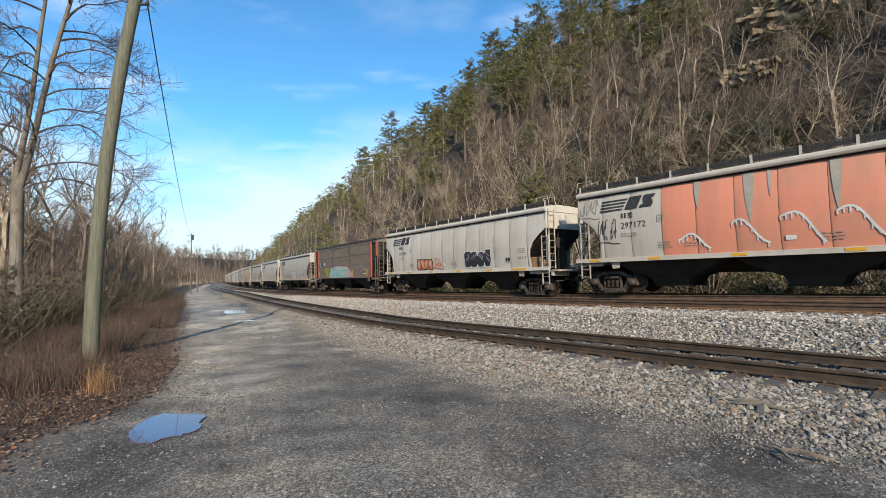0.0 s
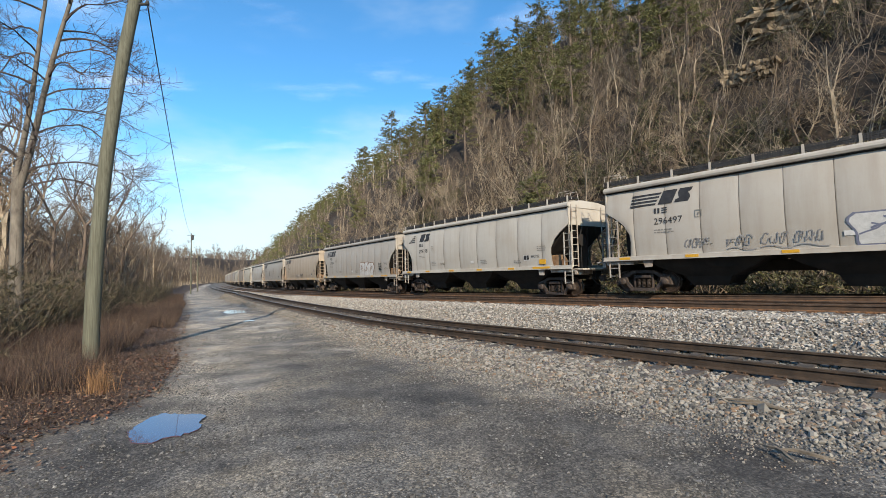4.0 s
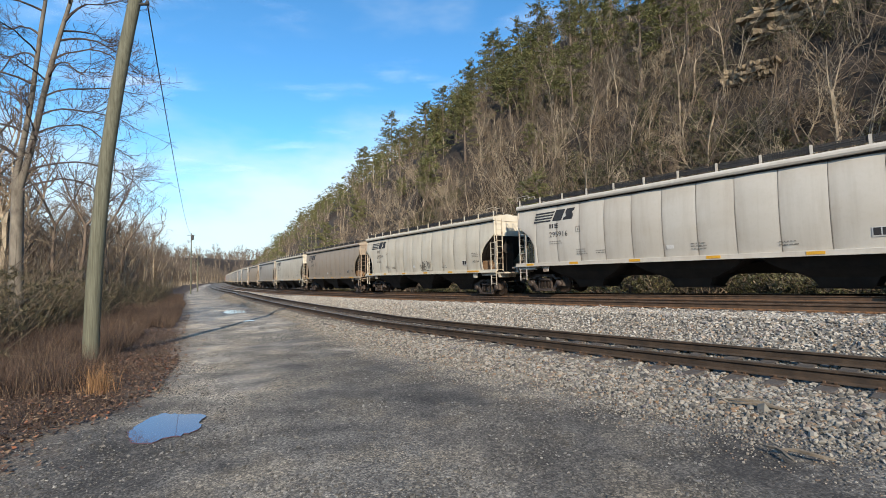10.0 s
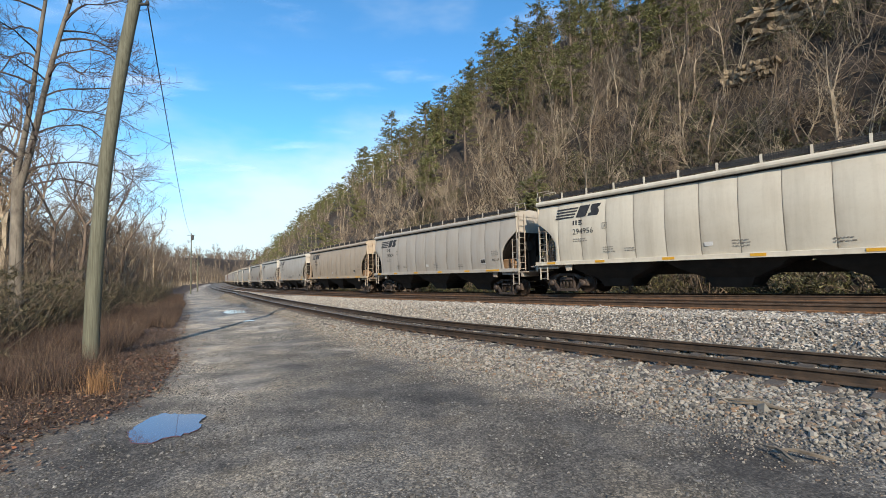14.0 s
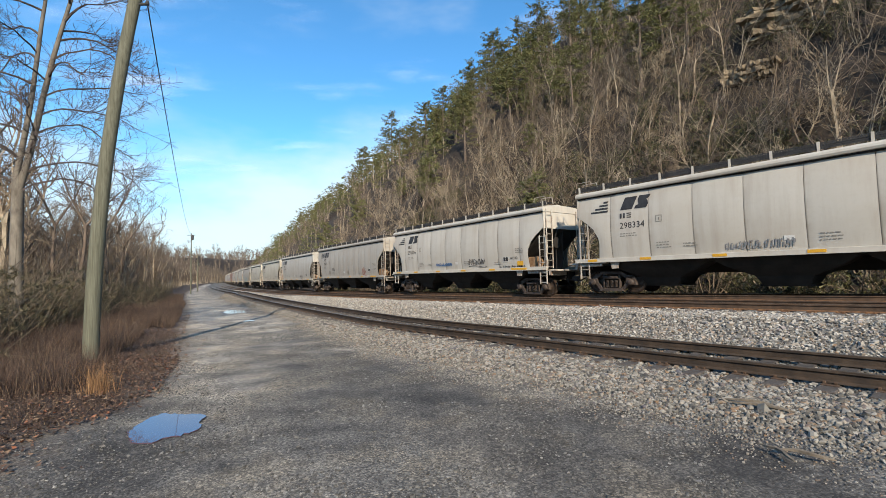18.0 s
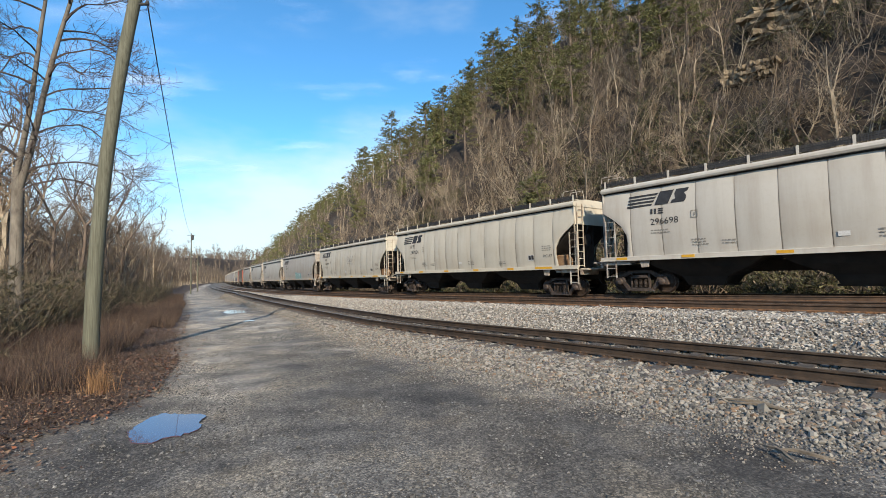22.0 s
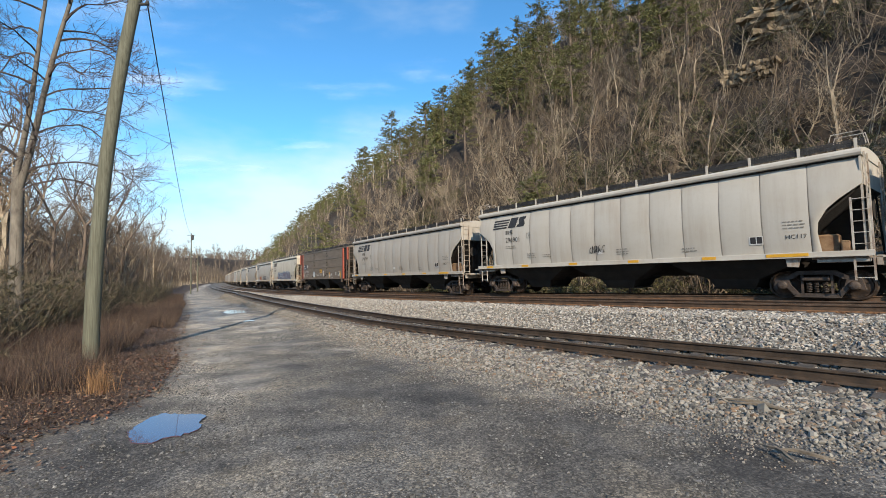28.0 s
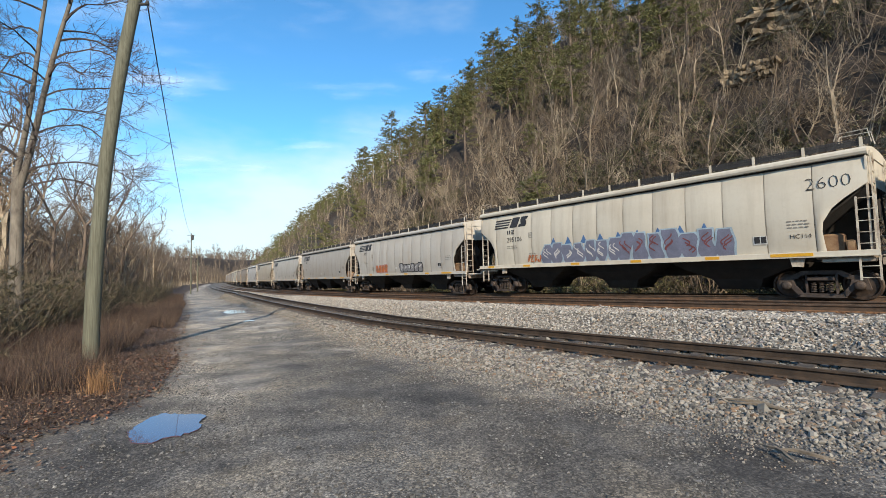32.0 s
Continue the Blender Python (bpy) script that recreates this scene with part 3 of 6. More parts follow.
def wheelset_mesh():
    s = Shape().tube([(0, -1.1, 0), (0, 1.1, 0)], 0.075, 10)
    for e in (-1, 1):
        s.lathe((0, e * 0.69, 0), (0, e, 0), [(-0.05, 0.2), (-0.035, 0.47), (-0.02, 0.485), (0.0, 0.455), (0.1, 0.445), (0.1, 0.40), (0.05, 0.37), (0.04, 0.2), (0.09, 0.13), (0.16, 0.12)], 24)
    return s.mesh("wheelset", WHEEL_STEEL, True)


def side_frame_mesh():
    """A cast frame: arched top chord, sloping arms, spring seat, and an axle box at either end."""
    s = Shape()
    s.slab([(-0.98, 0.60), (-0.62, 0.66), (-0.42, 0.80), (0.42, 0.80), (0.62, 0.66), (0.98, 0.60), (0.98, 0.70), (0.70, 0.78), (0.48, 0.92), (-0.48, 0.92), (-0.70, 0.78), (-0.98, 0.70)], "y", 0.93, 1.10)
    for e in (-1, 1):
        s.slab([(e * 0.98, 0.62), (e * 0.80, 0.62), (e * 0.40, 0.12), (e * 0.56, 0.10)], "y", 0.95, 1.09)
        s.slab([(e * 0.34, 0.16), (e * 0.40, 0.16), (e * 0.40, 0.82), (e * 0.34, 0.82)], "y", 0.94, 1.08)
        s.slab([(e * 1.14, 0.34), (e * 1.06, 0.66), (e * 0.96, 0.70), (e * 0.72, 0.68), (e * 0.66, 0.44), (e * 0.76, 0.36), (e * 0.82, 0.5), (e * 0.96, 0.5), (e * 1.02, 0.34)], "y", 0.94, 1.10)
        s.lathe((e * 0.89, 1.02, 0.457), (0, 1, 0), [(0, 0.14), (0.10, 0.14), (0.15, 0.11), (0.17, 0.05)], 14)
    s.slab([(-0.56, 0.08), (0.56, 0.08), (0.5, 0.20), (-0.5, 0.20)], "y", 0.90, 1.18)
    s.box((0, 1.04, 0.66), (0.66, 0.26, 0.14), r=0.03)
    return s.mesh("side_frame", TRUCK_STEEL)


def spring_mesh():
    s = Shape().tube([(0.07 * math.cos(t), 0.07 * math.sin(t), 0.24 + 0.0085 * t) for t in np.linspace(0, 36, 46)], 0.017, 5)
    return s.mesh("spring", TRUCK_STEEL)


WHEELSET, SIDE_FRAME, SPRING = wheelset_mesh(), side_frame_mesh(), spring_mesh()


def trucks(car, rear, inset=1.3):
    for x in (rear + inset, HALF - inset):
        t = part("truck", Shape().box((0, 0, 0.62), (0.4, 1.9, 0.26), r=0.03).lathe((0, 0, 0.72), (0, 0, 1), [(0, 0.3), (0.1, 0.3)], 14), TRUCK_STEEL, car, at=pose(x, 0, 0))
        for ax in (-0.89, 0.89):
            part("wheelset", WHEELSET, None, t, at=pose(ax, 0, 0.457))
        part("side_frame", SIDE_FRAME, None, t)
        part("side_frame", SIDE_FRAME, None, t, at=pose(0, 0, 0, 0, 0, 180))
        for sx in (-0.2, 0.0, 0.2):
            part("spring", SPRING, None, t, at=pose(sx, 1.05, 0))


def roof_fittings(car, rear, z=4.63, tall=0.20):
    """Running boards of fine grating on brackets, and the long hatch covers between them."""
    mid, length = (HALF + rear) / 2, HALF - rear
    for s in (1, -1):
        g = Shape()
        for k in (0.0, 0.09, 0.18, 0.27, 0.36, 0.45, 0.53):
            g.box((mid, s * (0.88 + k), z + tall - 0.11), (length + 0.2, 0.04, 0.04))
        for x in np.arange(rear, HALF + 0.01, 0.3):
            g.box((x, s * 1.15, z + tall - 0.105), (0.03, 0.56, 0.025))
        if s > 0:
            for k in range(4):
                g.box((mid, 1.43, z - 0.035 + (tall - 0.02) * k / 3), (length + 0.2, 0.014, 0.026))
            for x in np.arange(rear - 0.08, HALF + 0.09, 0.07):
                g.box((x, 1.425, z - 0.03 + tall / 2), (0.028, 0.01, tall))
        part("running_board", g, GRATE, car, "dark steel grating walkway")
    b = Shape().box((0, 1.45, z + tall / 2 - 0.07), (0.075, 0.03, tall + 0.12), r=0.006).box((0, 1.15, z - 0.02), (0.06, 0.6, 0.04)).mesh("board_bracket", PAINT)
    for x in np.linspace(rear + 0.1, HALF - 0.1, 13):
        part("board_bracket", b, None, car, at=pose(float(x), 0, 0))
    for q in (0.14, 0.38, 0.62, 0.86):
        x, h = rear + length * q, length * 0.118
        part("hatch_cover", Shape().slab([(-0.32, z - 0.02), (0.32, z - 0.02), (0.3, z + 0.06), (0.2, z + 0.11), (-0.2, z + 0.11), (-0.3, z + 0.06)], "x", x - h, x + h), PAINT, car)
    for e, end in ((-1, rear), (1, HALF)):
        rail = Shape()
        for y in (0.9, 1.42):
            rail.tube([(end - e * 0.7, y, z + tall), (end - e * 0.65, y, z + tall + 0.2), (end + e * 0.05, y, z + tall + 0.2), (end + e * 0.12, y, z)], 0.016, 5)
        part("grab_rail", rail, WORN_PAINT, car)


def ladder_mesh(height, width=0.42, step=0.33):
    s = Shape()
    for e in (-1, 1):
        s.box((e * width / 2, 0, height / 2), (0.05, 0.035, height), r=0.006)
    for z in np.arange(0.08, height, step):
        s.tube([(-width / 2, 0.01, z), (width / 2, 0.01, z)], 0.014, 6)
    return s.mesh("ladder", WORN_PAINT)


LADDER_END, LADDER_LOW = ladder_mesh(3.0), ladder_mesh(2.45)


def end_gear(car, rear, box=None):
    for e, end in ((-1, rear), (1, HALF)):
        deck = Shape().box((end - e * 0.35, 0, 1.30), (1.9, 2.9, 0.07), r=0.01).box((end + e * 0.22, 0, 1.2), (0.12, 2.9, 0.3), r=0.02)
        part("end_platform", deck, WORN_PAINT, car)
        c = Shape().box((end + e * 0.4, 0, 0.86), (0.5, 0.16, 0.18), r=0.02)
        c.slab([(end + e * 0.6, -0.13), (end + e * 0.78, -0.15), (end + e * 0.84, -0.02), (end + e * 0.74, 0.03), (end + e * 0.8, 0.14), (end + e * 0.6, 0.15)], "z", 0.72, 1.0)
        part("coupler", c, TRUCK_STEEL, car)
        part("air_hose", Shape().tube([(end + e * 0.3, 0.35, 0.9), (end + e * 0.55, 0.36, 0.6), (end + e * 0.8, 0.3, 0.5)], 0.025, 6), GRIME_AND_SHADE, car)
        for s in (1, -1):
            part("ladder", LADDER_LOW, None, car, at=pose(end - e * (0.08 if e < 0 else 0.32), s * 1.57, 0.62, 0, 0, 0 if s > 0 else 180))
            part("end_ladder", LADDER_END, None, car, at=pose(end + e * 0.06, s * 1.2, 1.4, 0, 0, -90 * e))
            part("end_post", Shape().box((end - e * 0.03, s * 1.5, 2.4), (0.05, 0.05, 2.1), r=0.008), WORN_PAINT, car)
            part("end_brace", Shape().tube([(end - e * 0.02, s * 1.35, 1.4), (end - e * 0.02, s * 0.5, 3.4)], 0.03, 6), GRIME_AND_SHADE, car)
        part("jacking_bracket", Shape().slab([(end - e * 1.55, 1.33), (end - e * 1.95, 1.33), (end - e * 1.9, 1.06), (end - e * 1.62, 1.04)], "y", 1.5, 1.56), WORN_PAINT, car)
        part("side_step", Shape().box((end - e * 0.55, 1.5, 1.22), (1.2, 0.1, 0.12), r=0.02), WORN_PAINT, car)
    part("brake_reservoir", Shape().lathe((rear + 0.75, 0.95, 1.72), (1, 0, 0), [(0, 0.1), (0.04, 0.24), (0.75, 0.24), (0.8, 0.1)], 14), box or RUST_TAN, car, "dirty steel air reservoir", smooth=True)
    part("brake_valve", Shape().box((rear + 0.95, 1.2, 1.72), (0.62, 0.3, 0.62), r=0.05).box((rear + 0.5, 1.3, 1.62), (0.18, 0.2, 0.4), r=0.03), box or RUST_TAN, car, "dirty steel valve box")
    part("brake_wheel", Shape().lathe((rear - 0.05, 0.7, 2.7), (-1, 0, 0), [(0, 0.06), (0.02, 0.28), (0.05, 0.28), (0.06, 0.06)], 16), GRIME_AND_SHADE, car)
    part("brake_rod", Shape().tube([(rear - 0.03, 0.7, 1.3), (rear - 0.03, 0.7, 2.7)], 0.02, 6), GRIME_AND_SHADE, car)


RUST_TAN = mottled("rusty_tan_paint", (0.18, 0.09, 0.042), (0.36, 0.235, 0.13), 3.0, 0.8, 0.2)
REFLECT = Shape().box((0, 1.628, 1.425), (0.46, 0.012, 0.1), r=0.004).mesh("reflector", YELLOW)


def reflectors(car, rear):
    for k, q in enumerate((0.05, 0.21, 0.39, 0.57, 0.745, 0.885)):
        part("reflector", REFLECT, None, car, at=pose(HALF - (HALF - rear) * q, 0, 0) @ Matrix.Diagonal((2.4 if k == 5 else 1.0, 1, 1, 1)))


def loose_part(*a):
    """A part made of many small marks."""
    return tagged(part(*a), kind="stuff")


# lettering lies on the side: s is the distance from the end that leads away, z the height
SKIN = 0.016


def decal(strips, skin=SKIN, flat=None):
    """Strips of (s, z) pairs, each a left and a right border from bottom to top, laid on the curved side."""
    g = Shape()
    for strip in strips:
        rows = [[(HALF - a, (flat or side_y(z)) + skin, z), (HALF - b, (flat or side_y(z)) + skin, z)] for z, a, b in strip]
        g.grid(rows)
        g.grid([[(x, y - 0.003, z) for x, y, z in r] for r in rows])
    return g


def lettering(text, s, z, size, mat, car, name, flat=None, bold=0.0, label=""):
    cu = bpy.data.curves.new(name, "FONT")
    cu.body, cu.size, cu.offset = text, size, bold
    cu.resolution_u = 2
    tmp = bpy.data.objects.new(name, cu)
    me = bpy.data.meshes.new_from_object(tmp)
    bpy.data.objects.remove(tmp)
    for v in me.vertices:
        zz = z + v.co.y
        v.co = (HALF - s - v.co.x, (flat or side_y(zz)) + SKIN, zz)
    me.materials.clear()
    me.materials.append(mat)
    me.name = name
    return part(name, me, None, car, label)


def railway_mark(car, broken=False):
    """Four slanting stripes and two heavy slanted blocks: the owner's mark as plain shapes."""
    for k in range(4):
        z = 3.50 + k * 0.135
        a, b = (1.15 + 0.03 * k, 2.16 + 0.075 * k) if not broken else (0.75 + 0.20 * k, 1.55)
        part("logo_stripe", decal([[(z, a, b), (z + 0.075, a, b + 0.04)]]), BLACK_INK, car)
    o = 0.0 if not broken else -0.15
    n = decal([[(3.5, 2.28 + o, 2.80 + o), (3.74, 2.38 + o, 2.91 + o), (4.02, 2.50 + o, 3.03 + o)]])
    part("logo_block", n, BLACK_INK, car)
    q = decal([[(3.5, 2.90 + o, 3.40 + o), (3.62, 2.95 + o, 3.47 + o), (3.66, 3.08 + o, 3.48 + o), (3.76, 3.06 + o, 3.46 + o), (3.84, 3.05 + o, 3.40 + o), (3.90, 3.06 + o, 3.52 + o), (4.02, 3.12 + o, 3.58 + o)]])
    part("logo_block", q, BLACK_INK, car)


def stencils(car, rear):
    part("reporting_mark", decal([[(3.15, 2.12, 2.2), (3.36, 2.12, 2.2)], [(3.15, 2.26, 2.34), (3.36, 2.26, 2.34)], [(3.15, 2.42, 2.62), (3.19, 2.42, 2.62)], [(3.24, 2.42, 2.62), (3.28, 2.42, 2.62)], [(3.32, 2.42, 2.62), (3.36, 2.42, 2.62)]]), BLACK_INK, car)
    rng = np.random.RandomState(5)
    o = REAR - rear
    for s0, z0, w, n in ((2.1, 2.38, 0.7, 2), (3.6, 1.82, 0.5, 3), (4.6, 1.82, 0.45, 2), (8.6, 1.75, 0.45, 3), (11.3, 1.72, 0.4, 2), (14.45 + o, 2.28, 0.55, 3)):
        rows = []
        for k in range(n):
            s, z = s0, z0 + 0.10 * k
            while s < s0 + w:
                d = rng.uniform(0.04, 0.13)
                rows.append([(z, s, s + d), (z + 0.035, s, s + d)])
                s += d + 0.04
        loose_part("data_stencil", decal(rows), FADED_INK, car, "rows of small illegible stencilled data")
    a = 13.5 + o
    part("inspection_label", decal([[(1.82, a, a + 0.4), (2.10, a, a + 0.4)]]), WHITE_INK, car)
    part("inspection_label", decal([[(1.86, a + 0.03, a + 0.19), (2.08, a + 0.03, a + 0.19)], [(1.86, a + 0.22, a + 0.37), (2.08, a + 0.22, a + 0.37)]], SKIN + 0.004), BLACK_INK, car)
    part("service_label", decal([[(1.82, 7.7, 7.98), (1.97, 7.7, 7.98)]]), WHITE_INK, car)
    part("stencil_frame", decal([[(2.85, 3.62, 3.64), (3.12, 3.62, 3.64)], [(2.85, 3.84, 3.86), (3.12, 3.84, 3.86)], [(2.85, 3.64, 3.84), (2.87, 3.64, 3.84)], [(3.10, 3.64, 3.84), (3.12, 3.64, 3.84)], [(2.93, 3.72, 3.77), (3.03, 3.72, 3.77)]]), FADED_INK, car)


FADED_INK = mottled("faded_stencil_paint", (0.20, 0.19, 0.17), (0.33, 0.315, 0.28), 8.0, 0.7, 0.05)


def spray(name, colour):
    return mottled(name, colour, tuple(c * 0.72 for c in colour), 2.5, 0.6, 0.05)


SPRAY = {"white": spray("white_spray", (0.7, 0.7, 0.68)), "black": spray("black_spray", (0.03, 0.03, 0.034)), "blue": spray("blue_spray", (0.09, 0.20, 0.42)),
         "red": spray("red_spray", (0.36, 0.06, 0.045)), "orange": spray("orange_spray", (0.62, 0.19, 0.06)), "aqua": spray("aqua_spray", (0.22, 0.48, 0.45)),
         "lime": spray("lime_spray", (0.42, 0.48, 0.06)), "grey": spray("grey_spray", (0.28, 0.28, 0.29)), "pink": spray("pink_spray", (0.55, 0.33, 0.30)), "navy": spray("navy_paint", (0.05, 0.075, 0.115)), "ash": spray("pale_ash_spray", (0.40, 0.375, 0.32)), "slate": spray("slate_spray", (0.20, 0.215, 0.30)), "sky": spray("pale_blue_spray", (0.40, 0.52, 0.62)), "maroon": spray("maroon_spray", (0.22, 0.07, 0.07)),
         "rust": spray("rust_spray", (0.33, 0.20, 0.13))}


def ribbon(points, width, skin, flat=None):
    """A brushed line through (s, z) points."""
    g = Shape()
    p = np.array(points, float)
    d = np.gradient(p, axis=0)
    n = np.stack([-d[:, 1], d[:, 0]], -1) / (np.linalg.norm(d, axis=1, keepdims=True) + 1e-9)
    rows = []
    for (s, z), (a, b) in zip(p, n):
        rows.append([(HALF - (s + k * a * width / 2), (flat or side_y(z)) + skin, z + k * b * width / 2) for k in (-1, 1)])
    return g.grid(rows).grid([[(x, y - 0.002, z) for x, y, z in r] for r in rows])


def join(shapes):
    out = Shape()
    for s in shapes:
        b = len(out.v)
        out.v += s.v
        out.f += [tuple(i + b for i in f) for f in s.f]
        out.m += s.m
    return out


def scribble(car, s0, z0, w, h, colour, seed, width=0.035, flat=None):
    """An illegible quick tag in one colour."""
    rng = np.random.RandomState(seed)
    out, s = [], s0
    k = max(3, int(w / (0.55 * h)))
    for i in range(k):
        c, r = s0 + w * (i + 0.5) / k, w / k * 0.42
        t = np.linspace(rng.uniform(0, 3), rng.uniform(4.5, 8), 14)
        out.append(ribbon([(c + r * math.cos(a) * (1 + 0.3 * math.sin(2 * a)), z0 + h * (0.5 + 0.46 * math.sin(a * rng.choice([1, 1.3])))) for a in t], width, SKIN + 0.003 + 0.0006 * i, flat))
    if rng.rand() < 0.6:
        out.append(ribbon([(s0 + w * q, z0 - 0.1 + 0.05 * math.sin(5 * q)) for q in np.linspace(0, 1.1, 12)], width, SKIN + 0.008, flat))
    loose_part("graffiti", join(out), SPRAY[colour], car, colour + " spray paint scribble")


def lettered_piece(car, s0, z0, w, h, n, fill, edge, seed, accent=None, flat=None):
    """A row of swollen block shapes with an outline: a big spray painting."""
    rng = np.random.RandomState(seed)
    fills, edges, marks = [], [], []
    for i in range(n):
        a, b = s0 + w * i / n, s0 + w * (i + 1) / n
        lean = rng.uniform(-0.12, 0.2) * h
        rows_f, rows_e = [], []
        wob = rng.uniform(0, 6.28, 4)
        hh = h * rng.uniform(0.82, 1.08)
        for q in np.linspace(0, 1, 9):
            bulge = 0.10 * (b - a) * (math.sin(3.1 * q + wob[0]) + 0.6 * math.sin(7 * q + wob[1]))
            bulge2 = 0.10 * (b - a) * (math.sin(3.5 * q + wob[2]) + 0.6 * math.sin(8 * q + wob[3]))
            pinch = 0.14 * (b - a) * abs(2 * q - 1) ** 3
            z = z0 + hh * q
            rows_f.append((z, a + lean * (q - 0.5) + bulge + pinch, b + lean * (q - 0.5) + bulge2 - pinch - 0.03))
            z = z0 - 0.05 + (hh + 0.1) * q
            rows_e.append((z, a + lean * (q - 0.5) + bulge + pinch - 0.06, b + lean * (q - 0.5) + bulge2 - pinch + 0.04))
        fills.append(decal([rows_f], SKIN + 0.006 + 0.001 * (i % 2), flat))
        edges.append(decal([rows_e], SKIN + 0.002 + 0.001 * (i % 2), flat))
        for _ in range(3):
            m, zz = (a + b) / 2 + rng.uniform(-0.2, 0.2) * (b - a), z0 + hh * rng.uniform(0.2, 0.6)
            marks.append(ribbon([(m + 0.22 * (b - a) * math.sin(4 * q + wob[1]), zz + 0.35 * hh * q) for q in np.linspace(0, 1, 7)], 0.045, SKIN + 0.011, flat))
    loose_part("graffiti", join(edges), SPRAY[edge], car, edge + " outline of a spray painting")
    loose_part("graffiti", join(fills), SPRAY[fill], car, fill + " spray painted lettering shapes")
    loose_part("graffiti", join(marks), SPRAY[accent or edge], car, (accent or edge) + " spray paint strokes")


def hopper(rear=REAR, panels=13):
    car = tagged(new("hopper_car"), "grey covered hopper car with seamed curved sides", "rail car", "cars of the freight train")
    hopper_parts(car, rear, panels)
    roof_fittings(car, rear)
    end_gear(car, rear)
    reflectors(car, rear)
    stencils(car, rear)
    trucks(car, rear)
    return car


# ---- dark composite cars with red posts ----
def composite_car():
    car = tagged(new("hopper_car"), "dark brown grey hopper car with red end posts", "rail car", "cars of the freight train")
    Y = 1.58
    for k, (z0, z1) in enumerate(((1.35, 2.52), (2.60, 3.40), (3.48, 4.28))):
        s = Shape().slab([(-6.85, z0), (6.85, z0), (6.85, z1), (-6.85, z1)], "y", Y - 0.06, Y - 0.006 * k)
        part("side_panel", s, BROWN_SIDE, car)
        part("side_panel", s.mesh("side_panel", BROWN_SIDE), None, car, at=pose(0, 0, 0, 0, 0, 180))
    for z, h in ((1.34, 0.06), (2.56, 0.09), (3.44, 0.09), (4.30, 0.05)):
        part("side_rail", Shape().box((0, Y - 0.01, z), (13.7, 0.06, h), r=0.012), DUSTY_RAIL, car, "dusty lighter side rail")
    roof = Shape().slab([(1.58, 4.31), (1.58, 4.40), (0.8, 4.62), (-0.8, 4.62), (-1.58, 4.40), (-1.58, 4.31)], "x", -8.2, 8.2)
    part("roof", roof, DUSTY_RAIL, car)
    roof_fittings(car, REAR, 4.60, 0.11)
    for e in (-1, 1):
        for s in (1, -1):
            part("end_post", Shape().box((e * 6.95, s * (Y - 0.03), 2.85), (0.24, 0.14, 3.0), r=0.01), RED_POST, car, "red oxide painted post")
            part("end_post", Shape().box((e * 8.12, s * (Y - 0.03), 3.75), (0.16, 0.14, 1.2), r=0.01), RED_POST, car, "short red oxide painted post")
            part("end_sheet", Shape().slab([(e * 7.07, 2.30), (e * 8.05, 3.2), (e * 8.05, 4.32), (e * 7.07, 4.32)], "y", s * 1.44, s * 1.49), GRIME_AND_SHADE, car, "black recessed side sheet")
        for z in np.arange(1.5, 4.3, 0.2):
            part("post_bolt", BOLT, None, car, at=pose(e * 6.95, Y + 0.045, float(z)))
        part("end_wall", Shape().slab([(e * 8.02, 2.9), (e * 8.12, 2.9), (e * 8.12, 4.35), (e * 8.02, 4.35)], "y", -1.48, 1.48), GRIME_AND_SHADE, car, "black end sheet")
        part("end_slope_sheet", Shape().slab([(e * 8.12, 2.9), (e * 8.07, 3.0), (e * 5.9, 1.4), (e * 5.95, 1.3)], "y", -1.42, 1.42), GRIME_AND_SHADE, car)
    for xs in (2.4, -2.15):
        for z in np.arange(1.95, 4.2, 0.16):
            if min(abs(z - 2.56), abs(z - 3.44)) > 0.09:
                part("rivet_bar", RIVET, None, car, at=pose(xs, Y + 0.004, float(z)))
        for k in range(5):
            for d in (-1, 1):
                part("rivet_bar", RIVET, None, car, at=pose(xs + d * (0.12 + 0.17 * k), Y + 0.004, 1.9 - 0.085 * k, 0, d * 40, 0))
    part("centre_sill", Shape().box((0, 0, 1.0), (17.3, 0.42, 0.4)), GRIME_AND_SHADE, car)
    discharge_hoppers(car, REAR)
    for x in (6.5, 2.0, -3.0, -6.2):
        part("reflector", Shape().box((x, Y + 0.012, 1.75), (0.1, 0.012, 0.6), r=0.004), YELLOW, car)
    part("inspection_label", Shape().box((-5.75, Y + 0.006, 1.85), (0.5, 0.012, 0.38)), WHITE_INK, car)
    for d in (-0.12, 0.12):
        part("inspection_label", Shape().box((-5.75 + d, Y + 0.014, 1.87), (0.2, 0.008, 0.26)), BLACK_INK, car)
    end_gear(car, REAR, GRIME_AND_SHADE)
    trucks(car, REAR)
    return car


BROWN_SIDE = material("dark_brown_grey_paint", (0.10, 0.085, 0.07), 0.55)
_v = coords(BROWN_SIDE, "Object", (0.35, 1, 1.6))
_g = grain(BROWN_SIDE, _v, 1.6, 6.0, 0.65)
_g2 = grain(BROWN_SIDE, coords(BROWN_SIDE), 12.0, 5.0)
finish(BROWN_SIDE, mix(BROWN_SIDE, ramp(BROWN_SIDE, _g2, [(0.4, (0, 0, 0)), (0.8, (0.5, 0.5, 0.5))]), ramp(BROWN_SIDE, _g, [(0.3, (0.105, 0.083, 0.06)), (0.55, (0.16, 0.127, 0.093)), (0.8, (0.215, 0.172, 0.125))]), (0.10, 0.073, 0.052)), _g2, 0.15, 0.01)
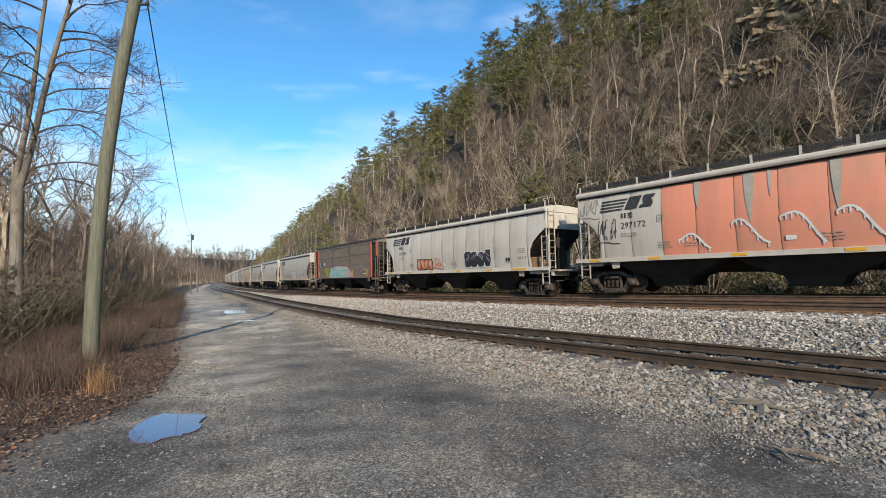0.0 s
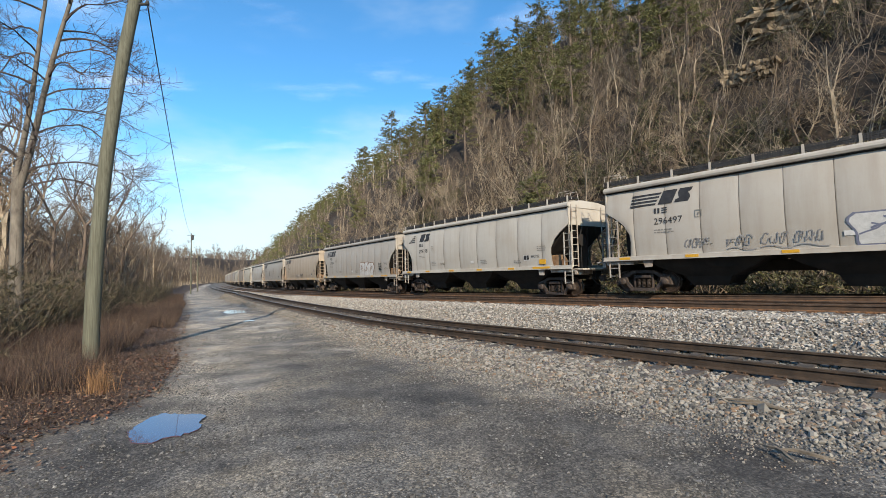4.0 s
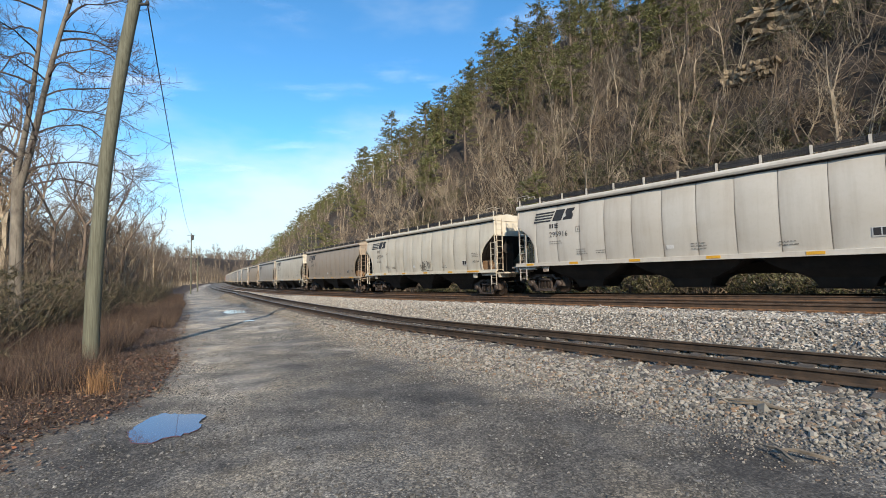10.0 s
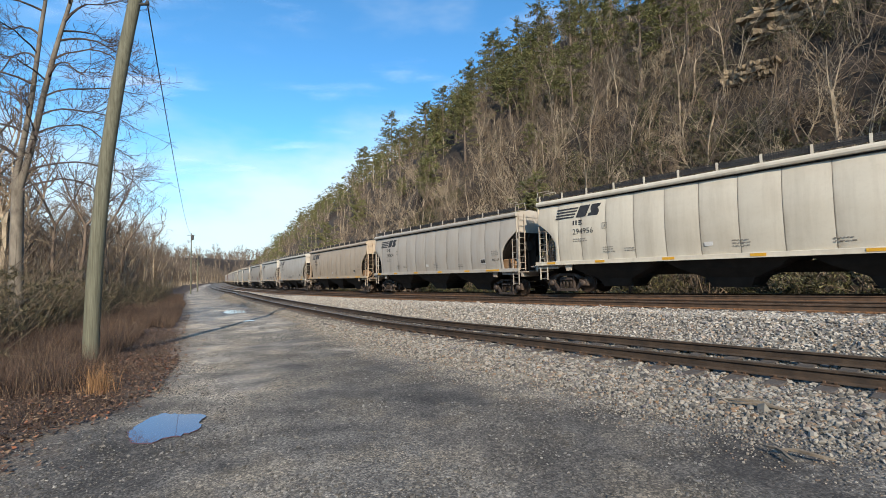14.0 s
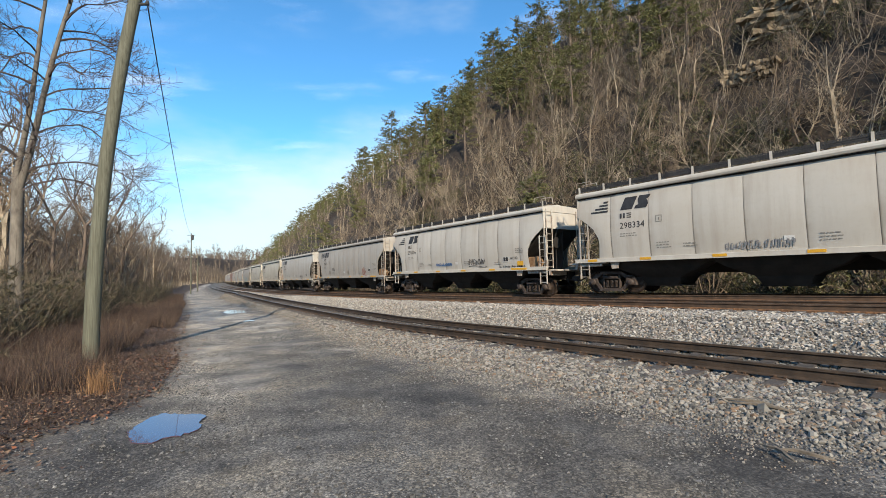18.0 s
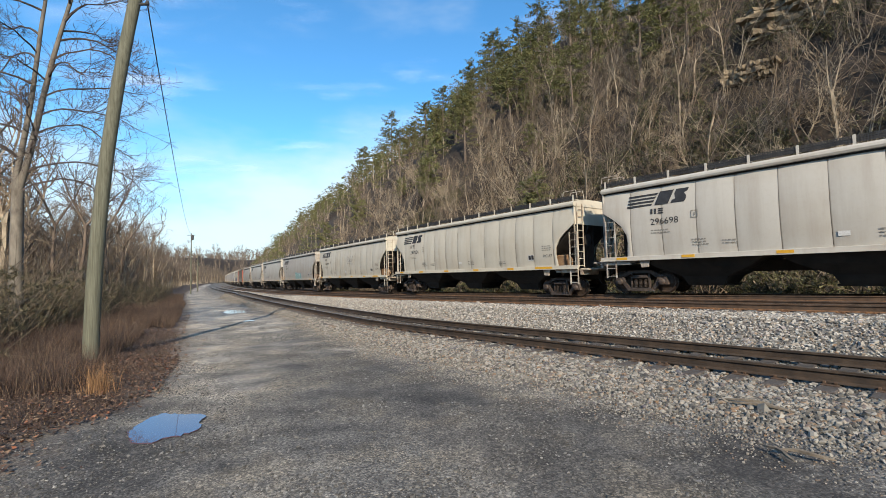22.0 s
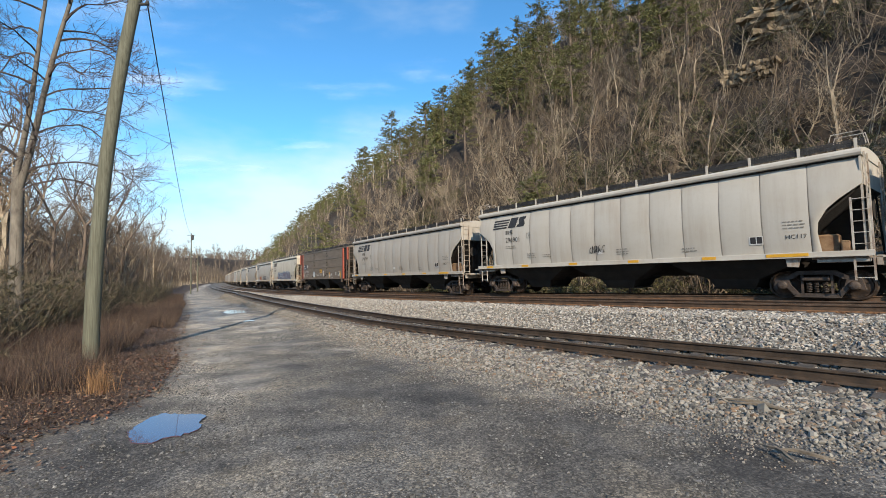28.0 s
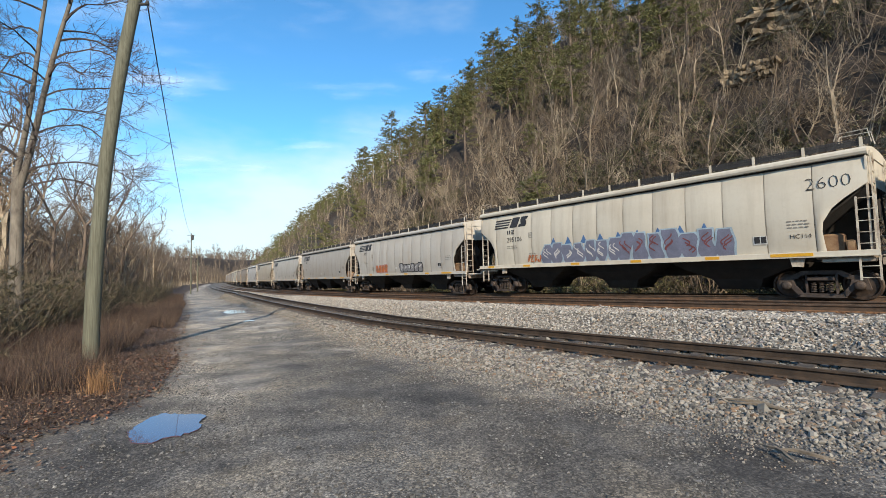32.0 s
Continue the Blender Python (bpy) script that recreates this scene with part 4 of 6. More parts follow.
DUSTY_RAIL = mottled("dusty_brown_grey_paint", (0.13, 0.112, 0.092), (0.20, 0.172, 0.14), 1.2, 0.7, 0.1)
BOLT = Shape().box((0, 0, 0), (0.17, 0.03, 0.05), r=0.008).mesh("post_bolt", RED_POST)
RIVET = Shape().box((0, 0, 0), (0.22, 0.02, 0.055), r=0.006).mesh("rivet_bar", GRIME_AND_SHADE)

# ---- the train ----
GREY, PALE, WHITE, BEIGE, TAN, BROWNISH = (0.37, 0.345, 0.305), (0.435, 0.412, 0.367), (0.51, 0.495, 0.462), (0.43, 0.38, 0.30), (0.39, 0.32, 0.24), (0.30, 0.25, 0.195)
CREAM = (0.50, 0.465, 0.385)
ORANGE = (0.56, 0.205, 0.125)
TRAIN = {-8: (GREY, ""), -7: (GREY, "297172"), -6: (PALE, "296964"), -4: (GREY, "296497"), -3: (PALE, "298198"), -2: (GREY, "298383"), -1: (TAN, "294701"), 0: (GREY, "297797"),
         1: (PALE, "295916"), 2: (CREAM, "295104"), 3: (BROWNISH, "297995"), 4: (CREAM, "294956"), 5: (GREY, "297824"), 6: (TAN, "297891"), 7: (PALE, "298334"), 8: (PALE, "298106"),
         9: (GREY, "296818"), 10: (PALE, "296698"), 11: (CREAM, "297004"), 12: (CREAM, "296004"), 13: (GREY, "296907"), 14: (PALE, "296432"), 15: (PALE, "296901"), 16: (GREY, "296749"),
         18: (CREAM, "295106"), 19: (PALE, ""), 20: (GREY, ""), 21: (PALE, ""), 22: (BEIGE, ""), 23: (WHITE, ""), 24: (BROWNISH, "")}
CARS = []
_template, _short = hopper(), hopper(SHORT_REAR, 9)
_used, _short_used = False, False
SHORT_CARS = (-3, 7, 8)
_dark = composite_car()
_dark_used = False
_rng = np.random.RandomState(71)


def tint_car(car, colour):
    for o in car.children_recursive:
        o.color = (*colour, 1)


NAMES = {GREY: "grey", PALE: "pale grey", WHITE: "white", BEIGE: "beige", TAN: "dusty tan", BROWNISH: "dirty brown grey", CREAM: "dusty cream"}
for _i in range(-8, 34):
    if _i in (-5, 17):
        _c = _dark if not _dark_used else copy_thing(_dark, Matrix())
        _dark_used = True
        tint_car(_c, (0.10, 0.088, 0.072))
    else:
        if _i in SHORT_CARS:
            _c = _short if not _short_used else copy_thing(_short, Matrix())
            _short_used = True
        else:
            _c = _template if not _used else copy_thing(_template, Matrix())
            _used = True
        _col, _num = TRAIN.get(_i, (list(NAMES)[_rng.randint(7)], ""))
        _v = _rng.uniform(0.93, 1.06)
        tint_car(_c, tuple(x * _v for x in _col))
        tagged(_c, NAMES[_col] + " covered hopper car with black stripes and number")
    CARS.append((_i, _c))
BY_INDEX = dict(CARS)
# the first copy carried no lettering; the marks differ from car to car
for _i, _c in CARS:
    if _i in (-5, 17):
        continue
    railway_mark(_c, _i in (-3, 7, 8))
    if TRAIN.get(_i, ("", ""))[1]:
        lettering(TRAIN[_i][1], 2.1, 2.72, 0.36, BLACK_INK, _c, "car_number")
        _code = {-1: "HC114", 2: "HC114", 4: "HC114", 18: "HC114", 7: "HC123", 8: "HC122", -3: "HC122"}.get(_i, "HC117")
        lettering(_code, 12.55 if _i in SHORT_CARS else 14.5, 1.95, 0.19, BLACK_INK, _c, "class_code")
        if _i in SHORT_CARS:
            part("reflector", Shape().box((SHORT_REAR + 1.65, side_y(1.75) + 0.014, 1.72), (0.42, 0.012, 0.24), r=0.004), YELLOW, _c)
for _i, _num in ((-5, "270703"), (17, "270704")):
    _c = BY_INDEX[_i]
    part("number_panel", Shape().box((6.0, 1.588, 2.75), (1.1, 0.012, 0.56)), SPRAY["navy"], _c)
    lettering(_num, 1.72, 2.53, 0.25, WHITE_INK, _c, "car_number", 1.585, 0.006)
    part("reporting_mark", decal([[(2.80, a, a + w), (2.97, a, a + w)] for a, w in ((1.74, 0.07), (1.88, 0.07), (2.02, 0.16))], flat=1.585), WHITE_INK, _c)
    part("stencil_frame", Shape().box((4.95, 1.588, 2.85), (0.22, 0.012, 0.26)).mesh("stencil_frame", WHITE_INK), None, _c)

# spray paintings
_c = BY_INDEX[-7]
tagged(_c, "covered hopper car with a huge orange spray painting")
for _o in _c.children:
    if _o.name.startswith("side_panel") and _o.data.vertices[2].co.x < 3.9:
        _o.color = (*ORANGE, 1)
for _k, (_s, _w, _z) in enumerate(((5.0, 0.24, 3.2), (6.6, 0.34, 2.5), (7.3, 0.12, 3.3), (8.9, 0.28, 2.6), (10.3, 0.16, 3.3), (11.9, 0.22, 2.9))):
    part("graffiti", decal([[(_z + (4.22 - _z) * q, _s + _w * 0.5 * (1 - q) ** 2, _s + _w * (0.62 + 0.38 * q)) for q in np.linspace(0, 1, 6)]], SKIN), SPRAY["ash"], _c, "pale grey runs through orange spray paint")
for _s0, _z0, _a0 in ((6.2, 2.55, -0.2), (7.6, 2.75, -1.2), (9.0, 2.7, -0.6), (11.0, 2.5, 0.4), (4.4, 2.2, -1.2)):
    _pts = [(_s0 + 1.1 * q, _z0 - (_z0 - 1.85) * q ** 1.6 + 0.16 * math.sin(6 * q + _a0)) for q in np.linspace(0, 1, 16)]
    part("graffiti", join([ribbon(_pts, 0.07, SKIN + 0.004)] + [ribbon([(s, z), (s + 0.01, z - 0.1), (s, z - 0.12 - 0.05 * (k % 3))], 0.045, SKIN + 0.005) for k, (s, z) in enumerate(_pts[::2])]), SPRAY["white"], _c, "white dripping spray paint line")
part("graffiti", decal([[(2.15, 11.4, 12.6), (2.3, 11.3, 12.8), (2.45, 11.6, 12.7)]], SKIN + 0.002), SPRAY["blue"], _c, "blue spray paint patch")
scribble(_c, 1.0, 2.25, 0.95, 0.95, "black", 3, 0.03)
scribble(_c, 0.15, 3.4, 0.9, 0.75, "grey", 4, 0.03)
_c = BY_INDEX[-6]
lettered_piece(_c, 10.0, 1.65, 2.4, 0.95, 4, "black", "white", 6, "grey")
lettered_piece(_c, 4.6, 1.62, 1.9, 0.7, 4, "orange", "black", 7, "white")
scribble(_c, 6.3, 1.75, 1.3, 0.6, "orange", 50, 0.06)
scribble(_c, 12.3, 2.45, 0.9, 0.5, "white", 8)
_c = BY_INDEX[-5]
part("graffiti", decal([[(1.40, 4.6, 11.4), (1.7, 4.7, 11.2), (2.1, 5.6, 10.6), (2.5, 6.6, 9.7)]], SKIN, 1.58), SPRAY["pink"], _c, "pale pink spray paint cloud")
lettered_piece(_c, 5.3, 1.45, 4.8, 0.95, 6, "aqua", "white", 9, "white", 1.585)
scribble(_c, 3.3, 2.0, 1.5, 0.45, "lime", 10, 0.06, 1.585)
scribble(_c, 3.8, 1.6, 1.1, 0.4, "lime", 11, 0.06, 1.585)
scribble(_c, 12.9, 1.9, 1.2, 0.7, "grey", 12, 0.05, 1.585)
_c = BY_INDEX[-4]
lettered_piece(_c, 7.9, 1.55, 2.2, 0.95, 2, "white", "slate", 13, "slate")
for _k, _s in enumerate((3.2, 4.6, 5.6, 6.5)):
    scribble(_c, _s, 1.7, 0.8, 0.38, "grey", 14 + _k, 0.028)
_c = BY_INDEX[-2]
lettered_piece(_c, 9.6, 1.5, 2.9, 1.1, 3, "white", "rust", 20, "rust")
for _k, _z in enumerate((1.85, 2.1, 2.35)):
    scribble(_c, 13.45, _z, 0.6, 0.17, "black", 21 + 60 * _k, 0.018)
_c = BY_INDEX[-1]
scribble(_c, 6.2, 1.75, 1.2, 0.3, "grey", 22, 0.028)
scribble(_c, 8.6, 1.7, 1.3, 0.4, "black", 23, 0.03)
_c = BY_INDEX[0]
scribble(_c, 5.9, 2.1, 0.35, 0.9, "black", 24, 0.02)
scribble(_c, 9.3, 2.35, 0.6, 1.0, "black", 51, 0.02)
scribble(BY_INDEX[2], 8.7, 1.7, 1.3, 0.55, "black", 25, 0.03)
_c = BY_INDEX[8]
scribble(_c, 5.6, 1.75, 1.8, 0.2, "blue", 26, 0.03)
scribble(_c, 9.0, 1.75, 1.5, 0.35, "black", 27, 0.03)
scribble(_c, 11.7, 1.4, 1.9, 0.22, "black", 28, 0.026)
scribble(BY_INDEX[7], 6.0, 1.6, 2.0, 0.3, "grey", 29, 0.03)
scribble(BY_INDEX[9], 12.2, 1.65, 0.8, 0.6, "red", 30, 0.035)
scribble(BY_INDEX[9], 4.6, 2.05, 0.9, 0.32, "black", 31, 0.03)
scribble(BY_INDEX[10], 10.6, 1.65, 1.4, 0.32, "black", 32, 0.03)
scribble(BY_INDEX[12], 8.2, 2.75, 1.5, 0.6, "grey", 33, 0.022)
lettered_piece(BY_INDEX[13], 7.4, 1.5, 2.9, 0.75, 6, "aqua", "sky", 34, "white")
scribble(BY_INDEX[14], 5.0, 1.8, 1.6, 0.4, "grey", 35, 0.03)
scribble(BY_INDEX[15], 7.3, 1.85, 0.8, 0.35, "black", 36, 0.03)
_c = BY_INDEX[17]
lettered_piece(_c, 5.5, 1.6, 0.75, 0.5, 2, "white", "sky", 37, "sky", 1.585)
for _k, (_s, _z, _w) in enumerate(((1.6, 2.02, 2.1), (1.7, 1.6, 0.4), (6.6, 1.65, 2.2), (10.9, 1.6, 1.2))):
    scribble(_c, _s, _z, _w, 0.32, "white", 38 + _k, 0.022, 1.585)
lettering("11.24.12", 2.35, 1.62, 0.3, SPRAY["white"], _c, "graffiti", 1.585, -0.006, "hand painted white digits")
lettering("88", 12.9, 1.72, 0.42, SPRAY["white"], _c, "graffiti", 1.585, label="hand painted white digits")
for _s, _z, _r in ((9.15, 1.78, 0.17), (8.98, 2.04, 0.07), (9.10, 2.12, 0.075), (9.24, 2.11, 0.075), (9.35, 2.0, 0.07)):
    part("graffiti", Shape().lathe((HALF - _s, 1.588, _z), (0, 1, 0), [(0, _r), (0.008, _r * 0.96)], 14), SPRAY["white"], _c, "white spray painted dot")
part("warning_plate", Shape().box((-0.05, 1.59, 2.2), (0.68, 0.012, 0.42)), YELLOW, _c, "yellow warning plate")
for _z, _w, _h in ((2.33, 0.64, 0.08), (2.22, 0.5, 0.03), (2.16, 0.56, 0.03), (2.1, 0.44, 0.03)):
    part("plate_line", Shape().box((-0.05, 1.598, _z), (_w, 0.008, _h)), BLACK_INK, _c)
_c = BY_INDEX[18]
lettered_piece(_c, 4.5, 1.5, 4.2, 0.95, 7, "slate", "sky", 45, "white")
lettered_piece(_c, 8.6, 1.5, 4.4, 1.05, 7, "slate", "sky", 46, "maroon")
for _k in range(9):
    _s = 5.0 + 0.85 * _k
    part("graffiti", decal([[(2.35, _s, _s + 0.4), (2.55, _s + 0.12, _s + 0.3), (2.72, _s + 0.2, _s + 0.22)]], SKIN), SPRAY["blue"], _c, "blue spray painted spike")
scribble(_c, 3.5, 1.6, 0.9, 0.35, "orange", 47, 0.05)
lettering("2600", 14.95, 3.42, 0.56, BLACK_INK, _c, "graffiti", bold=-0.012, label="hand painted black digits")
_c = BY_INDEX[19]
lettered_piece(_c, 4.4, 1.6, 2.0, 0.6, 4, "orange", "pink", 48, "rust")
lettered_piece(_c, 8.4, 1.6, 3.2, 0.6, 6, "grey", "black", 49, "white")


# ---- trees ----
def tubes(branches, sides):
    """Vertices and quads of tapered limbs; each limb is (points, radii)."""
    vs, fs, base = [], [], 0
    ang = np.arange(sides) * 2 * np.pi / sides
    ca, sa = np.cos(ang), np.sin(ang)
    for pts, rad in branches:
        p, r = np.asarray(pts, float), np.asarray(rad, float)
        d = np.gradient(p, axis=0)
        d /= np.linalg.norm(d, axis=1, keepdims=True) + 1e-9
        ref = np.array([0.31, 0.2, 0.93]) if abs(d[0, 2]) < 0.8 else np.array([0.93, 0.31, 0.2])
        a = np.cross(d, ref)
        a /= np.linalg.norm(a, axis=1, keepdims=True) + 1e-9
        b = np.cross(a, d)
        ring = p[:, None] + (a[:, None] * ca[None, :, None] + b[:, None] * sa[None, :, None]) * r[:, None, None]
        n = len(p)
        vs.append(ring.reshape(-1, 3))
        i = np.arange(n * sides).reshape(n, sides) + base
        j = np.roll(i, -1, axis=1)
        fs.append(np.stack([i[:-1], j[:-1], j[1:], i[1:]], -1).reshape(-1, 4))
        base += n * sides
    return np.concatenate(vs), np.concatenate(fs)


def limb(rng, start, direction, length, r0, r1, n=5, wander=0.12, lift=0.05):
    d = np.array(direction, float)
    d /= np.linalg.norm(d)
    p = [np.array(start, float)]
    for _ in range(n - 1):
        d = d + rng.normal(0, wander, 3) + np.array([0, 0, lift])
        d /= np.linalg.norm(d)
        p.append(p[-1] + d * length / (n - 1))
    return np.array(p), np.linspace(r0, r1, n)


def around(rng, d, spread):
    """A direction that leaves d by about spread radians."""
    d = np.asarray(d, float) / np.linalg.norm(d)
    o = np.cross(d, rng.normal(0, 1, 3))
    o /= np.linalg.norm(o) + 1e-9
    return d * math.cos(spread) + o * math.sin(spread)


def bare_tree(seed, height, girth, lean=(0.0, 0.0), forks=2, low=0.3, kids=(9, 6, 4), thin=0.011, droop=0.03, spread=0.8, split=0.55, opening=(0.15, 0.45)):
    """A leafless tree: (trunk limbs, crown limbs of two thicknesses)."""
    rng = np.random.RandomState(seed)
    stems, mid, twigs = [], [], []
    main = limb(rng, (0, 0, -0.3), (lean[0], lean[1], 1), height * (split if forks > 1 else 1.0), girth, girth * (0.62 if forks > 1 else 0.12), 7, 0.05, 0.02)
    stems.append(main)
    if forks > 1:
        end, d = main[0][-1], main[0][-1] - main[0][-2]
        for _ in range(forks):
            stems.append(limb(rng, end - d * 0.05, around(rng, d, rng.uniform(*opening)), height * (0.97 - split) * rng.uniform(0.9, 1.15), girth * 0.58, girth * 0.08, 6, 0.09, 0.06))
    for si, (p, r) in enumerate(stems):
        for _ in range(kids[0] if si == 0 else kids[0] * 2 // 3):
            t = rng.uniform(low if si == 0 else 0.1, 0.98)
            k = t * (len(p) - 1)
            i = min(int(k), len(p) - 2)
            at = p[i] + (p[i + 1] - p[i]) * (k - i)
            rr = np.interp(k, range(len(r)), r)
            ln = height * rng.uniform(0.14, 0.34) * (1.1 - 0.5 * t)
            b = limb(rng, at, around(rng, p[i + 1] - p[i], rng.uniform(0.5, 1.1) * spread), ln, max(rr * 0.5, thin * 1.6), thin, 5, 0.14, droop)
            mid.append(b)
            for _ in range(kids[1]):
                q = rng.uniform(0.2, 1.0) * 4
                j = min(int(q), 3)
                at2 = b[0][j] + (b[0][j + 1] - b[0][j]) * (q - j)
                c = limb(rng, at2, around(rng, b[0][j + 1] - b[0][j], rng.uniform(0.4, 1.0)), ln * rng.uniform(0.25, 0.55), thin * 1.2, thin * 0.6, 4, 0.2, droop)
                twigs.append(c)
                for _ in range(kids[2]):
                    q2 = rng.uniform(0.2, 1.0) * 3
                    j2 = min(int(q2), 2)
                    at3 = c[0][j2] + (c[0][j2 + 1] - c[0][j2]) * (q2 - j2)
                    twigs.append(limb(rng, at3, around(rng, c[0][j2 + 1] - c[0][j2], rng.uniform(0.4, 1.0)), ln * rng.uniform(0.1, 0.25), thin * 0.75, thin * 0.5, 3, 0.2, droop))
    return stems, mid, twigs


def tree_meshes(name, limbs, bark, twig_bark):
    stems, mid, twigs = limbs
    v, f = tubes(stems, 7)
    trunk = heavy_mesh(name + "_trunk", v, f, bark, smooth=True)
    v1, f1 = tubes(mid, 4)
    parts = [(v1, f1)]
    if twigs:
        v2, f2 = tubes(twigs, 3)
        parts.append((v2, f2 + len(v1)))
    crown = heavy_mesh(name + "_crown", np.concatenate([p[0] for p in parts]), np.concatenate([p[1] for p in parts]), twig_bark)
    return trunk, crown


BARK_TWIG = bare_bark("pale_twigs", (0.068, 0.05, 0.034), (0.225, 0.173, 0.12))
BARK_RED = bare_bark("reddish_twigs", (0.06, 0.045, 0.036), (0.15, 0.118, 0.094))


def stand_tree(name, label, meshes, at, turn, size, tilt=(0, 0), group="bare trees"):
    tree = tagged(new(name), label, "tree", group)
    tree.matrix_basis = Matrix.Translation(at) @ pose(0, 0, 0, tilt[0], tilt[1], turn) @ Matrix.Diagonal((size, size, size, 1))
    part("trunk", meshes[0], None, tree)
    part("crown", meshes[1], None, tree)
    return tree


def tufts(rng, centres, size, flat=0.5, per=14):
    """Clumps of small blades round each centre: triangles."""
    c = np.repeat(np.asarray(centres, float), per, axis=0)
    n = len(c)
    d = rng.normal(0, 1, (n, 3)) * np.array([1, 1, flat])
    d /= np.linalg.norm(d, axis=1, keepdims=True) + 1e-9
    d[:, 2] += 0.25
    e = np.cross(d, rng.normal(0, 1, (n, 3)))
    e /= np.linalg.norm(e, axis=1, keepdims=True) + 1e-9
    ln = size * rng.uniform(0.5, 1.2, (n, 1))
    o = c + rng.normal(0, size * 0.35, (n, 3)) * np.array([1, 1, flat])
    v = np.stack([o - e * ln * 0.13, o + e * ln * 0.13, o + d * ln], 1).reshape(-1, 3)
    return v, np.arange(3 * n).reshape(n, 3)


def pine_meshes(seed, height, clumps=1.0):
    rng = np.random.RandomState(seed)
    trunk = limb(rng, (0, 0, -0.4), (rng.normal(0, 0.03), rng.normal(0, 0.03), 1), height, height * 0.016 + 0.05, 0.03, 8, 0.03, 0.02)
    boughs, cent = [], []
    for z in np.arange(0.34, 0.99, 0.062):
        for _ in range(rng.randint(2, 5)):
            k = z * 7
            i = min(int(k), 6)
            at = trunk[0][i] + (trunk[0][i + 1] - trunk[0][i]) * (k - i)
            ln = height * (0.07 + 0.36 * (1 - z) ** 0.62) * rng.uniform(0.4, 1.25)
            a = rng.uniform(0, 2 * np.pi)
            b = limb(rng, at, (math.cos(a), math.sin(a), rng.uniform(-0.05, 0.35)), ln, 0.035, 0.012, 4, 0.12, 0.05)
            boughs.append(b)
            for q in np.arange(0.9, 3.01, 0.42 / clumps):
                j = min(int(q), 2)
                cent.append(b[0][j] + (b[0][j + 1] - b[0][j]) * (q - j) + rng.normal(0, 0.18, 3))
    v, f = tubes([trunk] + boughs, 5)
    t = heavy_mesh("pine_trunk", v, f, BARK_BROWN, smooth=True)
    v, f = tufts(rng, cent, 0.46, 0.3, 17)
    return t, heavy_mesh("pine_crown", v, f, PINE_GREEN)


HILL_TREES = [tree_meshes("hill_tree", bare_tree(40 + i, h, g * 0.72, (rx, ry), fk, lo, (10, 6, 4), 0.011, dr, 0.95, 0.3, (0.2, 0.7)), b, t)
              for i, (h, g, rx, ry, fk, lo, dr, b, t) in enumerate([
                  (8.5, 0.12, 0.10, 0.0, 3, 0.5, 0.03, BARK_PALE, BARK_PALE), (7.0, 0.10, -0.25, 0.1, 3, 0.4, 0.02, BARK_PALE, BARK_TWIG),
                  (9.5, 0.13, 0.0, 0.15, 2, 0.5, 0.04, BARK_BROWN, BARK_TWIG), (6.0, 0.08, 0.35, -0.2, 4, 0.4, 0.0, BARK_PALE, BARK_GREY),
                  (8.0, 0.10, -0.15, -0.2, 2, 0.5, 0.03, BARK_BROWN, BARK_RED), (5.5, 0.07, 0.4, 0.25, 4, 0.4, -0.02, BARK_PALE, BARK_PALE)])]
PINES = [pine_meshes(70 + i, h) for i, h in enumerate((11.0, 14.0, 9.0))]
_rng = np.random.RandomState(11)
_bare = 0
for _k in range(520):
    _u, _l = -18 + 105 * _rng.rand() ** 1.35, 8.0 + 46 * _rng.rand() ** 1.15
    _p = on_ground(_u, _l, 0.15)
    _hi = np.clip((_l - 16) / 30, 0, 1) * np.clip((_u + 5) / 40, 0.15, 1)
    if 2 < _u < 18 and 19 < _l < 32 and _rng.rand() < 0.85:
        continue
    if _rng.rand() < 0.03 + 0.42 * _hi * np.clip((_u - 12) / 30, 0, 1):
        stand_tree("pine_tree", "dark green pine on the wooded hillside", PINES[_rng.randint(3)], _p, _rng.uniform(0, 360), _rng.uniform(0.65, 1.05), group="hillside pines")
    elif _bare < 290:
        _bare += 1
        stand_tree("bare_tree", "leafless grey tree on the steep hillside", HILL_TREES[_rng.randint(6)], _p, _rng.uniform(0, 360), _rng.uniform(0.6, 1.0),
                   (_rng.normal(0, 10), _rng.normal(0, 10)), "hillside trees")


for _k in range(9):
    _u, _l = _rng.uniform(84, 122), _rng.uniform(38, 56)
    stand_tree("pine_tree", "tall open pine on the ridge", PINES[_rng.randint(3)], on_ground(_u, _l, 0.2), _rng.uniform(0, 360), _rng.uniform(0.6, 0.85), group="hillside pines")
for _u, _l, _s in ((183, 50, 1.45), (176, 49, 1.1), (156, 54, 1.45), (150, 50, 1.1), (84, 53, 0.95), (76, 55, 0.95), (68, 56, 0.8), (166, 50, 0.9)):
    stand_tree("pine_tree", "tall layered pine standing above the ridge", PINES[_rng.randint(2)], on_ground(_u, _l, 0.2), _rng.uniform(0, 360), _s, group="hillside pines")


